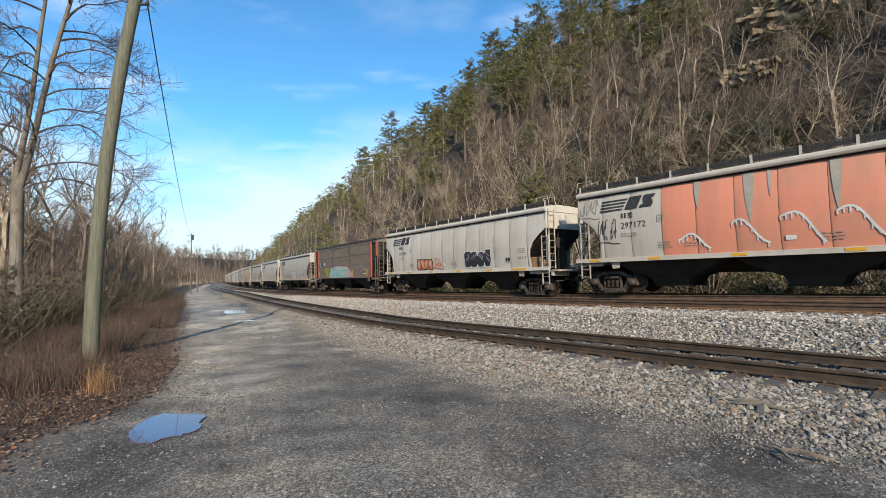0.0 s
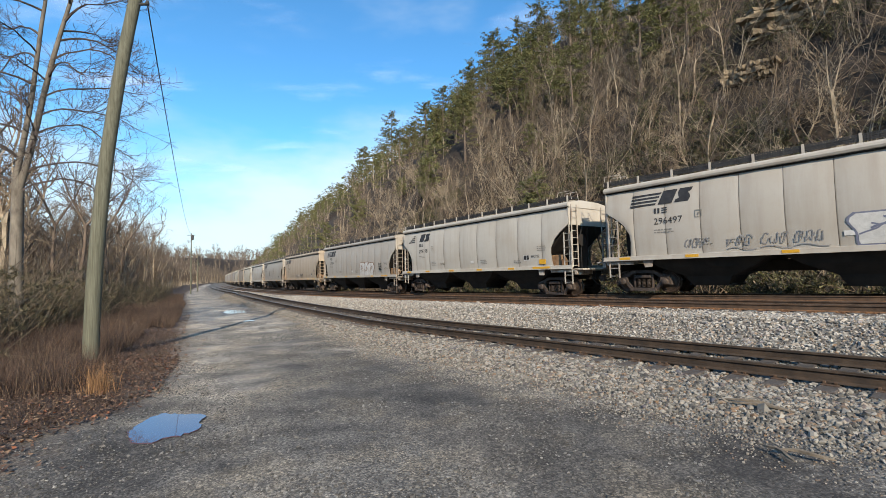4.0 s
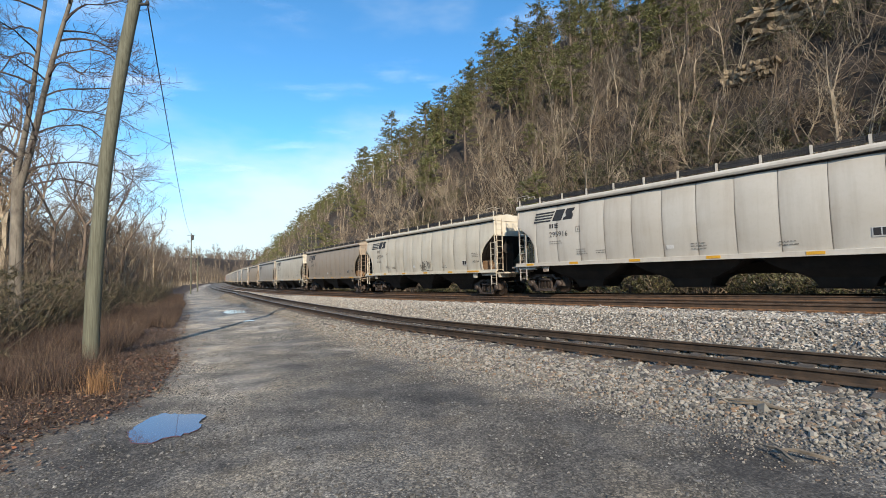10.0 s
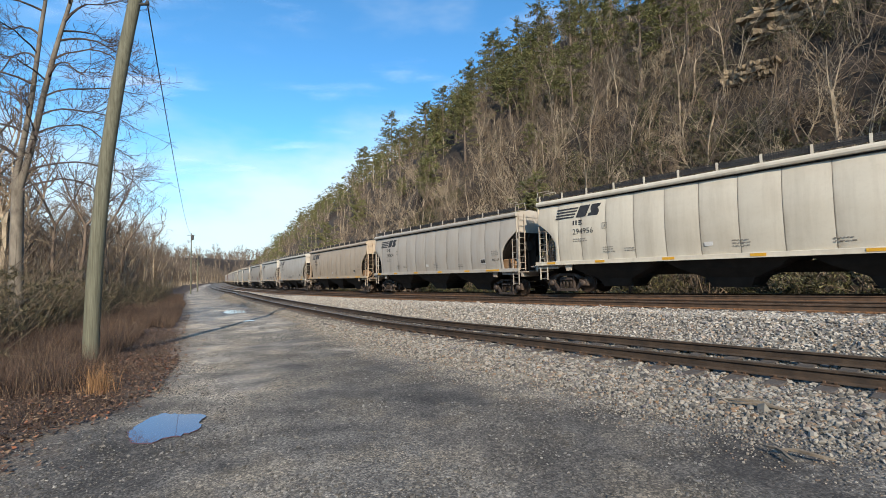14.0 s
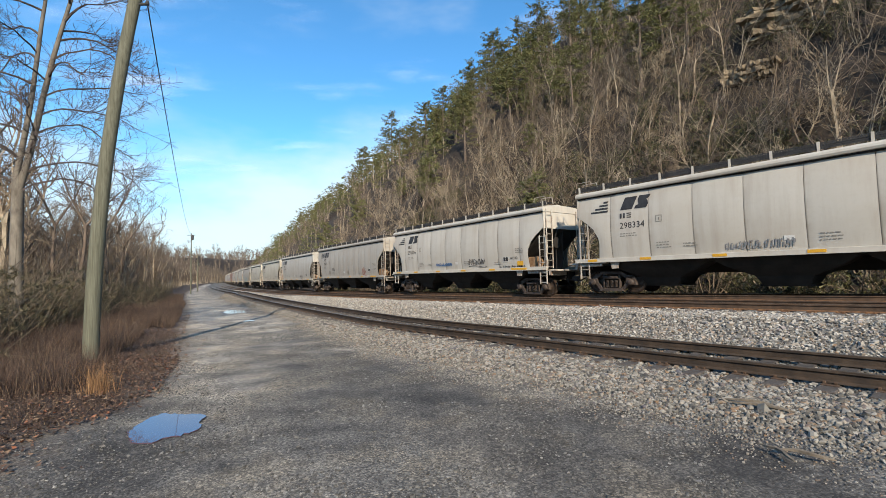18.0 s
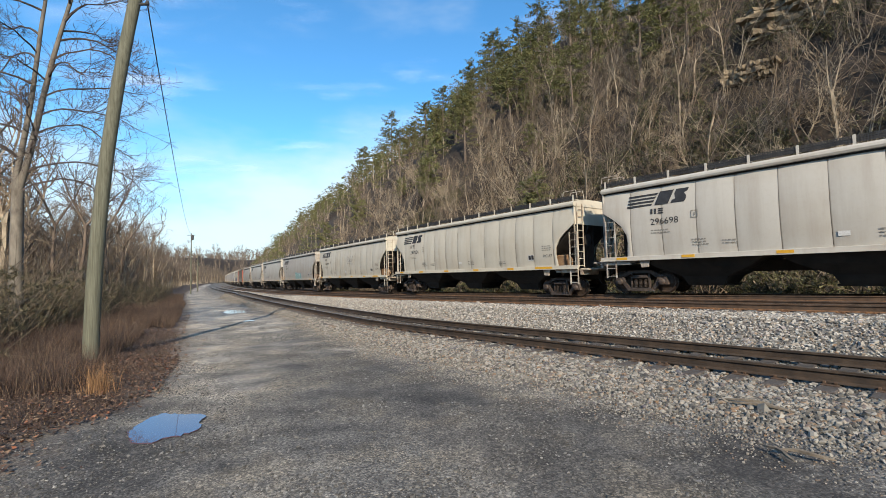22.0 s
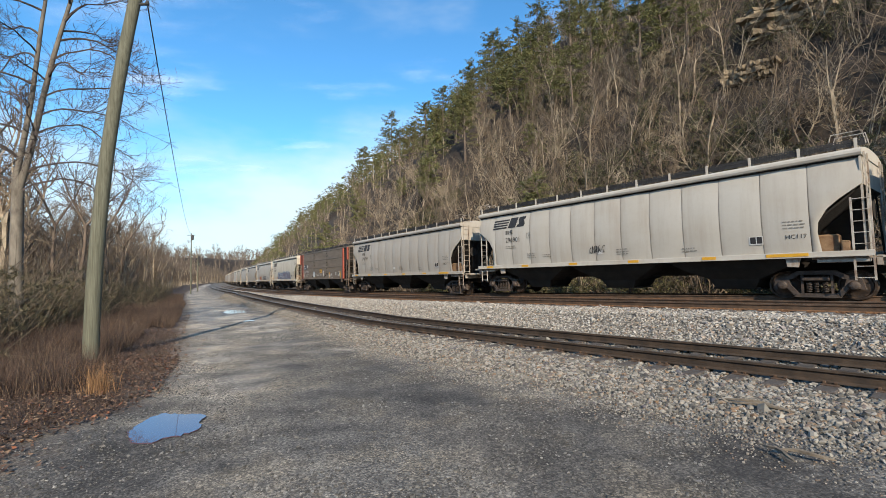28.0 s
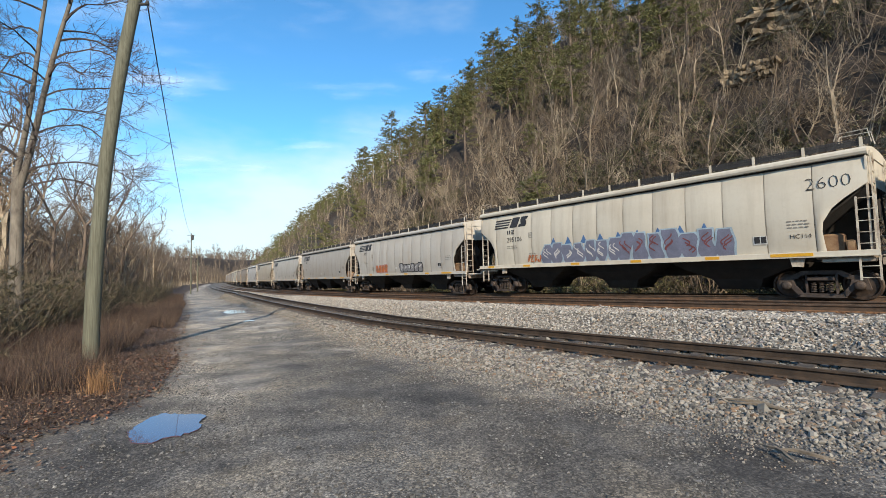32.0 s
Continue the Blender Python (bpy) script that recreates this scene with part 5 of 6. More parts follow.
def woods(name, label, spots, templates, sizes, seed, lean=0.0):
    """Far woods: many trees in one mesh."""
    rng = np.random.RandomState(seed)
    vs, fs, mi, base = [], [], [], 0
    for (x, y, z), s in zip(spots, sizes):
        v, f, m = templates[rng.randint(len(templates))]
        a = rng.uniform(0, 2 * np.pi)
        R = np.array([[math.cos(a), -math.sin(a), 0], [math.sin(a), math.cos(a), 0], [0, 0, 1]])
        tx, ty = rng.normal(0, lean, 2)
        w = v @ R.T * s
        w[:, :2] += w[:, 2:] * np.array([tx, ty])
        vs.append(w + np.array([x, y, z]))
        fs.append(f + base)
        mi.append(m)
        base += len(v)
    me = heavy_mesh(name, np.concatenate(vs), np.concatenate(fs), [BARK_PALE, BARK_TWIG, PINE_GREEN, BARK_RED], np.concatenate(mi))
    return tagged(new(name, me), label, "woods", kind="stuff")


def quads_to_tris(f):
    return np.concatenate([f[:, [0, 1, 2]], f[:, [0, 2, 3]]])


def far_bare(seed, h, twig=1):
    st, mid, tw = bare_tree(seed, h, 0.13, (0, 0), 2, 0.3, (9, 4, 0), 0.022, 0.05)
    a = tubes(st, 4)
    b = tubes(mid + tw, 3)
    v = np.concatenate([a[0], b[0]])
    fa, fb = quads_to_tris(a[1]), quads_to_tris(b[1]) + len(a[0])
    return v, np.concatenate([fa, fb]), np.array([0] * len(fa) + [twig] * len(fb))


def far_pine(seed, h):
    rng = np.random.RandomState(seed)
    a = tubes([limb(rng, (0, 0, -0.4), (0, 0, 1), h, 0.18, 0.04, 4, 0.03, 0)], 4)
    cent = []
    for z in np.arange(0.30, 0.99, 0.06):
        for _ in range(rng.randint(1, 4)):
            r, t = h * (0.08 + 0.42 * (1 - z) ** 0.6) * rng.uniform(0.35, 1.2), rng.uniform(0, 6.28)
            cent += [(r * math.cos(t) * k, r * math.sin(t) * k, z * h + 0.06 * r * k + rng.normal(0, 0.2)) for k in (0.45, 0.75, 1.0)]
    b = tufts(rng, cent, 0.85, 0.32, 11)
    fa = quads_to_tris(a[1])
    return np.concatenate([a[0], b[0]]), np.concatenate([fa, b[1] + len(a[0])]), np.array([0] * len(fa) + [2] * len(b[1]))


def far_haze(seed, h, twig):
    """A distant bare tree: trunk, a few limbs, and a crown of thin upswept sprays."""
    rng = np.random.RandomState(seed)
    st, mid, _ = bare_tree(seed, h, 0.16, (0, 0), 2, 0.3, (9, 0, 0), 0.04, 0.05)
    a, b = tubes(st, 4), tubes(mid, 3)
    tips = np.concatenate([m[0][2:] for m in mid])
    n = len(tips) * 5
    c = np.repeat(tips, 5, axis=0) + rng.normal(0, 0.12, (n, 3))
    d = rng.normal(0, 0.7, (n, 3)) + np.array([0, 0, 0.55])
    d /= np.linalg.norm(d, axis=1, keepdims=True)
    e = np.cross(d, rng.normal(0, 1, (n, 3)))
    e /= np.linalg.norm(e, axis=1, keepdims=True)
    ln = rng.uniform(0.6, 1.5, (n, 1))
    v = np.stack([c - e * 0.028, c + e * 0.028, c + d * ln], 1).reshape(-1, 3)
    fa, fb = quads_to_tris(a[1]), quads_to_tris(b[1]) + len(a[0])
    fc = np.arange(3 * n).reshape(n, 3) + len(a[0]) + len(b[0])
    return np.concatenate([a[0], b[0], v]), np.concatenate([fa, fb, fc]), np.array([0] * len(fa) + [twig] * (len(fb) + n))


FAR_HAZE = [far_haze(120 + i, h, t) for i, (h, t) in enumerate(((11, 3), (9, 1), (13, 3), (8, 3)))]
FAR_BARE = [far_bare(90 + i, h, t) for i, (h, t) in enumerate(((11, 1), (9, 1), (13, 3), (8, 3)))]
FAR_PINE = [far_pine(95 + i, h) for i, h in enumerate((12, 15, 13, 10))]


def scatter(rng, n, u0, u1, l0, l1, sink=0.2):
    u, l = rng.uniform(u0, u1, n), rng.uniform(l0, l1, n)
    x, y = place(u, l)
    return np.stack([x, y, grade(u) + ground_h(u, l) - sink], -1)


def sapling(seed, h, twig):
    """Several thin stems from one root, with fine side twigs."""
    rng = np.random.RandomState(seed)
    st, tw = [], []
    for _ in range(4):
        a = rng.uniform(0, 6.28)
        p = limb(rng, (rng.normal(0, 0.15), rng.normal(0, 0.15), -0.2), (0.28 * math.cos(a), 0.28 * math.sin(a), 1), h * rng.uniform(0.6, 1.1), 0.042, 0.012, 6, 0.12, 0.03)
        st.append(p)
        for _ in range(9):
            q = rng.uniform(0.25, 1.0) * 5
            j = min(int(q), 4)
            tw.append(limb(rng, p[0][j] + (p[0][j + 1] - p[0][j]) * (q - j), around(rng, p[0][j + 1] - p[0][j], rng.uniform(0.4, 1.1)), h * rng.uniform(0.12, 0.34), 0.012, 0.006, 4, 0.2, 0.05))
    v, f = tubes(st + tw, 3)
    f = quads_to_tris(f)
    return v, f, np.full(len(f), twig)


SAPLINGS = [sapling(200 + i, h, t) for i, (h, t) in enumerate(((4.5, 1), (6.0, 0), (3.5, 1), (5.0, 3), (7.0, 1)))]
_rng = np.random.RandomState(27)
_sp = np.concatenate([scatter(_rng, 400, -14, 45, 7.0, 44), scatter(_rng, 300, 40, 120, 7.0, 46), scatter(_rng, 160, -12, 60, 5.6, 12)])
woods("hillside_saplings", "dense tangle of pale leafless saplings on the slope", _sp, SAPLINGS, _rng.uniform(0.6, 1.15, len(_sp)), 28, 0.3)
_sp = np.concatenate([scatter(_rng, 120, 24, 60, -34, -21.5), scatter(_rng, 260, 50, 200, -50, -18.5)])
woods("roadside_saplings", "tangled leafless saplings behind the roadside grass", _sp, SAPLINGS[::2] + SAPLINGS[3:4], _rng.uniform(0.55, 1.0, len(_sp)), 29)
_rng = np.random.RandomState(21)
_sp = np.concatenate([scatter(_rng, 420, 85, 330, 8.5, 58), scatter(_rng, 110, -10, 60, 14, 46), scatter(_rng, 130, -60, 85, 46, 66), scatter(_rng, 60, -70, -20, 9, 50)])
woods("hillside_bare_woods", "leafless grey brown woods on the steep hillside", _sp, FAR_BARE, _rng.uniform(0.45, 0.8, len(_sp)), 22)
_sp = np.concatenate([scatter(_rng, 150, 60, 300, 26, 64), scatter(_rng, 80, 10, 110, 44, 70), scatter(_rng, 60, 110, 300, 12, 40)])
woods("hillside_pine_woods", "dark green pines along the hilltop", _sp, FAR_PINE, _rng.uniform(0.35, 0.8, len(_sp)), 23)


def fan(rng, n, a0, a1, r0, r1, beyond):
    """Spots in a fan before the camera, angles in degrees left of its axis, no nearer the line than beyond."""
    out = []
    while len(out) < n:
        a, r = radians(rng.uniform(a0, a1)), r0 + (r1 - r0) * rng.rand() ** 0.7
        x, y = -r * math.sin(a), r * math.cos(a)
        i = int(np.argmin((_X - x) ** 2 + (_Y - y) ** 2))
        u, l = _U[i], (x - _X[i]) * math.cos(_A[i]) + (y - _Y[i]) * math.sin(_A[i])
        if l < beyond:
            out.append((x, y, u, l))
    out = np.array(out)
    z = grade(out[:, 2]) + ground_h(out[:, 2], out[:, 3]) - 0.2
    return np.stack([out[:, 0], out[:, 1], z], -1)


_sp = np.concatenate([fan(_rng, 300, 29, 48, 45, 150, -19.0), scatter(_rng, 60, 20, 60, -42, -24)])
woods("riverside_woods", "leafless reddish brown woods in the valley", _sp, FAR_BARE + FAR_HAZE[:2], _rng.uniform(0.65, 1.2, len(_sp)), 24)
_sp = np.concatenate([fan(_rng, 520, 22, 48, 110, 330, -20), fan(_rng, 560, 18, 36, 280, 640, -17), fan(_rng, 800, 17, 36, 560, 1150, -30)])
woods("distant_woods", "hazy brown leafless woods on distant ridges", _sp, FAR_HAZE, np.concatenate([_rng.uniform(0.8, 1.4, 1080), _rng.uniform(1.2, 2.0, 800)]), 25)


# ---- roadside: pole line, big tree, brush, grass, leaves ----
def across(x, y):
    """u and lat of a place."""
    i = int(np.argmin((_X - x) ** 2 + (_Y - y) ** 2))
    a = _A[i]
    dx, dy = x - _X[i], y - _Y[i]
    return _U[i] - dx * math.sin(a) + dy * math.cos(a), dx * math.cos(a) + dy * math.sin(a)


def floor_at(x, y):
    return ground_z(*across(x, y))


def utility_pole(x, y, height, girth, bow, label, crossarm=False):
    z0 = floor_at(x, y)
    pole = tagged(new("utility_pole"), label, "utility pole", "pole line along the road")
    pole.location = (x, y, z0)
    s = Shape()
    zs = np.linspace(-0.4, height, 14)
    s.tube([(bow * z * z, 0, z) for z in zs], [girth * (1 - 0.28 * max(z, 0) / height) for z in zs], 18)
    part("shaft", s, POLE_WOOD, pole, smooth=True)
    tx = bow * height * height
    if crossarm:
        part("transformer", Shape().lathe((tx + 0.3, -0.1, height - 1.2), (0, 0, 1), [(0, 0.2), (0.03, 0.24), (0.8, 0.24), (0.88, 0.18), (0.95, 0.05)], 14), GRATE, pole, smooth=True)
        part("crossarm", Shape().box((tx, 0, height - 0.25), (1.6, 0.1, 0.12), r=0.01), POLE_WOOD, pole)
    part("insulator", Shape().lathe((tx, 0, height - 0.02), (0, 0, 1), [(0, 0.03), (0.05, 0.05), (0.09, 0.035), (0.13, 0.055), (0.18, 0.02)], 10), GRATE, pole)
    return Vector((x + tx, y, z0 + height + 0.12))


utility_pole(-7.75, 9.72, 10.4, 0.155, 0.0123, "tall weathered wooden utility pole leaning over dry grass")
P2 = utility_pole(-48.5, 84.5, 11.6, 0.13, 0.0, "wooden utility pole with a transformer beside the road", True)
P3 = utility_pole(-60.3, 108.0, 9.0, 0.14, 0.0, "distant wooden utility pole beside the road", True)
P4 = utility_pole(-85.0, 152.0, 9.0, 0.14, 0.0, "distant wooden utility pole beside the road", True)
# the cable hangs from a bracket below the first pole's top
HANG = Vector((-6.65, 9.72, 8.05 + floor_at(-7.75, 9.72)))
part("cable_bracket", Shape().box((0.98, 0, 8.05), (0.30, 0.05, 0.05), r=0.008).lathe((1.10, 0, 8.03), (0, 0, 1), [(0, 0.03), (0.04, 0.045), (0.10, 0.03)], 8), GRATE, bpy.data.objects["utility_pole"])
for _a, _b, _sag in ((HANG, P2, 1.6), (P2, P3, 1.0), (P3, P4, 1.0)):
    _pts = [_a.lerp(_b, t) - Vector((0, 0, _sag * 4 * t * (1 - t))) for t in np.linspace(0, 1, 25)]
    tagged(new("overhead_wire", Shape().tube(_pts, 0.014, 5).mesh("overhead_wire", GRATE)), "thin black cable strung between the poles", "cable", "pole line wires")


BARK_SILVER = bare_bark("silver_grey_bark", (0.07, 0.06, 0.048), (0.20, 0.175, 0.142))
BARK_LIMB = bare_bark("dark_limb_bark", (0.035, 0.027, 0.024), (0.105, 0.083, 0.075))


def big_tree(x, y, seed):
    """The tall forked roadside tree with long arching side branches."""
    rng = np.random.RandomState(seed)
    z0 = floor_at(x, y)
    zs = np.linspace(-0.4, 5.5, 8)
    stems = [(np.stack([-0.055 * zs + 0.006 * zs ** 2, 0 * zs, zs], -1), np.linspace(0.20, 0.165, 8))]
    top = stems[0][0][-1]
    for off, sx, sy, r in ((-0.05, 0.165, -0.03, 0.095), (0.13, 0.225, 0.015, 0.11)):
        zz = np.linspace(-0.5, 10.5, 11)
        stems.append((np.stack([top[0] + off + sx * zz + 0.05 * np.sin(0.9 * zz + 9 * off), top[1] + sy * zz, top[2] + zz], -1), np.linspace(r, 0.02, 11)))
    mid, twigs = [], []

    def fine_growth(b, ln, count, sub):
        n = len(b[0]) - 1
        for _ in range(count):
            q = rng.uniform(0.25, 1.0) * n
            j = min(int(q), n - 1)
            at = b[0][j] + (b[0][j + 1] - b[0][j]) * (q - j)
            c = limb(rng, at, around(rng, b[0][j + 1] - b[0][j], rng.uniform(0.4, 1.1)), ln * rng.uniform(0.16, 0.46), 0.008, 0.005, 5, 0.22, 0.08)
            twigs.append(c)
            for _ in range(sub):
                q2 = rng.uniform(0.2, 1.0) * 4
                j2 = min(int(q2), 3)
                twigs.append(limb(rng, c[0][j2] + (c[0][j2 + 1] - c[0][j2]) * (q2 - j2), around(rng, c[0][j2 + 1] - c[0][j2], rng.uniform(0.4, 1.0)), ln * rng.uniform(0.06, 0.17), 0.0055, 0.004, 3, 0.25, 0.08))

    def arch(stem, h, turn, reach, rise, fall, r=0.042):
        """A limb that leaves the stem upwards, bends over and droops."""
        p = stem[0]
        at = np.array([np.interp(h, p[:, 2], p[:, k]) for k in (0, 1)] + [h])
        q = np.linspace(0, 1, 9)
        wob = rng.normal(0, 0.09, (9, 3)).cumsum(0)
        pts = at + np.stack([math.cos(turn) * reach * q, math.sin(turn) * reach * q, rise * q ** 0.8 - fall * q ** 2.2], -1) + wob * q[:, None]
        b = (pts, np.linspace(r, 0.009, 9))
        mid.append(b)
        fine_growth(b, reach, 24, 7)

    # arching limbs, those over the road the longest
    for k, h in enumerate(np.linspace(4.9, 14.0, 15)):
        arch(stems[2], h, rng.normal(-0.1, 0.35), rng.uniform(3.0, 4.0) * (1.1 - 0.035 * k), rng.uniform(0.8, 1.5), rng.uniform(1.4, 2.8) if k < 9 else rng.uniform(0.2, 1.0))
    for k, h in enumerate(np.linspace(5.2, 13.5, 11)):
        arch(stems[1], h, math.pi + rng.normal(0, 0.4), rng.uniform(2.2, 3.4), rng.uniform(0.8, 1.5), rng.uniform(0.2, 1.6))
    for k, h in enumerate(np.linspace(6.0, 14.0, 10)):
        arch(stems[1 + k % 2], h, rng.choice([-1, 1]) * math.pi / 2 + rng.normal(0, 0.4), rng.uniform(1.6, 2.8), rng.uniform(0.6, 1.2), rng.uniform(0.2, 0.8), 0.034)
    m = tree_meshes("roadside_tree", (stems, mid, twigs), BARK_SILVER, BARK_LIMB)
    stand_tree("roadside_tree", "tall forked bare tree with arching branches", m, Vector((x, y, z0)), 0, 1.0, group="roadside trees")


big_tree(-14.0, 14.5, 5)
LEFT_TREES = [tree_meshes("valley_tree", bare_tree(140 + i, h, g, (0, 0), fk, 0.3, (10, 6, 4), 0.010, 0.05, 0.85), b, t)
              for i, (h, g, fk, b, t) in enumerate([(10.0, 0.13, 2, BARK_GREY, BARK_TWIG), (8.0, 0.09, 3, BARK_GREY, BARK_RED), (12.0, 0.14, 2, BARK_BROWN, BARK_RED)])]
_rng = np.random.RandomState(31)
for _k in range(72):
    _u = 32 + 75 * _rng.rand()
    _l = -19.6 - _rng.rand() * (2 + 0.16 * _u)
    if abs(_u - 20) < 3 and _l > -22:
        continue
    stand_tree("valley_tree", "leafless tree standing in roadside brush", LEFT_TREES[_rng.randint(3)], on_ground(_u, _l, 0.1), _rng.uniform(0, 360), _rng.uniform(0.65, 1.0),
               (_rng.uniform(-6, 6), _rng.uniform(-6, 6)), "roadside trees")


def tinted(name, stops, rough=0.9):
    """A colour for each small piece out of a range."""
    m = material(name, stops[0][1], rough)
    return finish(m, ramp(m, island(m), stops))


GRASS = tinted("dry_grass", [(0.0, (0.025, 0.017, 0.014)), (0.4, (0.052, 0.032, 0.024)), (0.8, (0.095, 0.06, 0.042)), (1.0, (0.2, 0.145, 0.092))])
GOLD_GRASS = tinted("golden_grass", [(0.0, (0.15, 0.078, 0.035)), (1.0, (0.33, 0.19, 0.09))])
LEAVES = tinted("fallen_leaves", [(0.0, (0.018, 0.011, 0.007)), (0.3, (0.05, 0.026, 0.015)), (0.6, (0.098, 0.054, 0.032)), (0.88, (0.225, 0.15, 0.092)), (1.0, (0.21, 0.07, 0.03))], 0.7)
BUSH_LEAF = tinted("evergreen_brush_leaves", [(0.0, (0.018, 0.018, 0.009)), (0.5, (0.052, 0.046, 0.022)), (1.0, (0.135, 0.108, 0.06))], 0.75)
OLIVE_LEAF = tinted("olive_brush_leaves", [(0.0, (0.018, 0.019, 0.007)), (0.5, (0.05, 0.05, 0.017)), (1.0, (0.125, 0.118, 0.04))], 0.65)
STEM = tinted("brush_stems", [(0.0, (0.026, 0.02, 0.014)), (0.5, (0.06, 0.046, 0.032)), (1.0, (0.18, 0.145, 0.10))])


def blades(rng, base, height, width, lean=0.35):
    n = len(base)
    a = rng.uniform(0, 2 * np.pi, n)
    e = np.stack([np.cos(a), np.sin(a), 0 * a], -1) * (width * rng.uniform(0.6, 1.3, n))[:, None]
    h = height * rng.uniform(0.5, 1.2, n)
    l = rng.normal(0, lean, (n, 2)) * h[:, None]
    tip = base + np.concatenate([l, h[:, None]], 1)
    midp = base + np.concatenate([l * 0.3, h[:, None] * 0.55], 1)
    v = np.stack([base - e, base + e, midp + e * 0.6, midp - e * 0.6, tip], 1).reshape(-1, 3)
    i = np.arange(n)[:, None] * 5
    return v, np.concatenate([i + np.array([0, 1, 2]), i + np.array([0, 2, 3]), i + np.array([3, 2, 4])], 1).reshape(-1, 3)


def strip(rng, n, u0, u1, off0, off1, power=1.0, left=True):
    """Spots on the verge: off is the distance beyond the road's left edge."""
    u = u0 + (u1 - u0) * rng.rand(n) ** power
    o = off0 + (off1 - off0) * rng.rand(n)
    l = road_left(u) - o
    x, y = place(u, l)
    return np.stack([x, y, grade(u) + ground_h(u, l)], -1)


def stuff(name, label, category, vf, mat):
    return tagged(new(name, heavy_mesh(name, vf[0], vf[1], mat)), label, category, kind="stuff")


_rng = np.random.RandomState(41)
_b = np.concatenate([strip(_rng, 44000, 8.5, 24, 1.1, 5.5, 1.2), strip(_rng, 50000, 20, 80, 0.3, 5.0, 1.3), strip(_rng, 7000, 4, 9, 3.0, 6.0)])
_keep = (np.hypot(_b[:, 0] + 7.75, _b[:, 1] - 9.72) > 0.5) & (wave(_b[:, 0], _b[:, 1], 1.3, 12) > -0.55)
stuff("dry_grass", "reddish brown dry winter grass along the road", "grass", blades(_rng, _b[_keep], 0.56, 0.0032, 0.42), GRASS)
_b = strip(_rng, 12000, 3.5, 18, 0.05, 3.0)
stuff("verge_stubble", "short tan stubble among fallen leaves", "grass", blades(_rng, _b, 0.17, 0.003, 0.9), GRASS)


def leaf_litter(rng, base, size):
    n = len(base)
    a, t = rng.uniform(0, 2 * np.pi, n), rng.normal(0, 0.45, n)
    e = np.stack([np.cos(a), np.sin(a), np.sin(t) * 0.6], -1)
    f = np.stack([-np.sin(a), np.cos(a), rng.normal(0, 0.4, n)], -1)
    s = (size * rng.uniform(0.5, 1.25, n))[:, None]
    c = base + np.array([0, 0, 0.012]) + np.stack([0 * a, 0 * a, rng.uniform(0, 0.05, n)], -1)
    curl = np.array([0, 0, 1.0]) * s * rng.uniform(0.1, 0.5, n)[:, None]
    v = np.stack([c - e * s + curl, c - f * s * 0.55, c + e * s + curl * 0.6, c + f * s * 0.55, c - curl * 0.1], 1).reshape(-1, 3)
    i = np.arange(n)[:, None] * 5
    return v, np.concatenate([i + np.array(k) for k in ((0, 1, 4), (1, 2, 4), (2, 3, 4), (3, 0, 4))], 1).reshape(-1, 3)


_b = np.concatenate([strip(_rng, 20000, 3.5, 12, -0.12, 4.2), strip(_rng, 6000, 10, 30, -0.15, 2.0, 1.4), strip(_rng, 700, 4.0, 16, -0.35, 0.2, 1.0), strip(_rng, 110, 4.0, 16, -0.9, 0.0, 1.0)])
stuff("leaf_litter", "brown and rust fallen leaves on the verge", "leaves", leaf_litter(_rng, _b, 0.028), LEAVES)
_tuft = np.array([[-5.45, 7.0, 0.0]]) + np.concatenate([_rng.normal(0, 0.09, (330, 2)), np.zeros((330, 1))], 1)
_tuft[:, 2] = floor_at(-5.45, 7.0)
tagged(new("dry_grass_tuft", heavy_mesh("dry_grass_tuft", *blades(_rng, _tuft, 0.46, 0.0026, 0.26), GOLD_GRASS)), "golden dry grass tuft at the pole's foot", "grass")


def brush(rng, spots, stems, height, arch, thick=0.009):
    br = []
    for p in spots:
        for _ in range(stems):
            a = rng.uniform(0, 6.28)
            h = height * rng.uniform(0.5, 1.2)
            d = np.array([math.cos(a) * arch, math.sin(a) * arch, 1.0])
            br.append(limb(rng, p + rng.normal(0, 0.25, 3) * (1, 1, 0) - (0, 0, 0.1), d, h, thick, thick * 0.45, 5, 0.2, -0.06))
    v, f = tubes(br, 3)
    return br, (v, quads_to_tris(f))


_sp = np.concatenate([strip(_rng, 170, 10, 30, 3.6, 7.5), strip(_rng, 200, 28, 100, 2.6, 9)])
_br, _vf = brush(_rng, _sp, 10, 3.0, 0.5)
stuff("brush_stems", "tangled arching bare stems of roadside brush", "brush", _vf, STEM)
_pts = np.concatenate([b[0][1:4] for b in _br])
_dense = _pts[(wave(_pts[:, 0], _pts[:, 1], 3.0, 14) > -0.5) & (_rng.rand(len(_pts)) < 0.95)]
stuff("brush_foliage", "dark green winter leaves in the roadside brush", "brush", tufts(_rng, _dense, 0.085, 0.9, 42), BUSH_LEAF)


def verge_right(rng, n, u0, u1, l0, l1):
    u, l = rng.uniform(u0, u1, n), rng.uniform(l0, l1, n)
    x, y = place(u, l)
    return np.stack([x, y, grade(u) + ground_h(u, l)], -1)


_sp = np.concatenate([verge_right(_rng, 300, -12, 70, 4.6, 10.5), verge_right(_rng, 520, -12, 60, 9.5, 20), verge_right(_rng, 800, -10, 50, 18, 46)])
HILL_STEM = tinted("hillside_brush_stems", [(0.0, (0.022, 0.016, 0.01)), (0.55, (0.068, 0.051, 0.033)), (0.9, (0.15, 0.115, 0.075)), (1.0, (0.30, 0.24, 0.165))])
_br, _vf = brush(_rng, _sp, 9, 2.7, 0.8, 0.017)
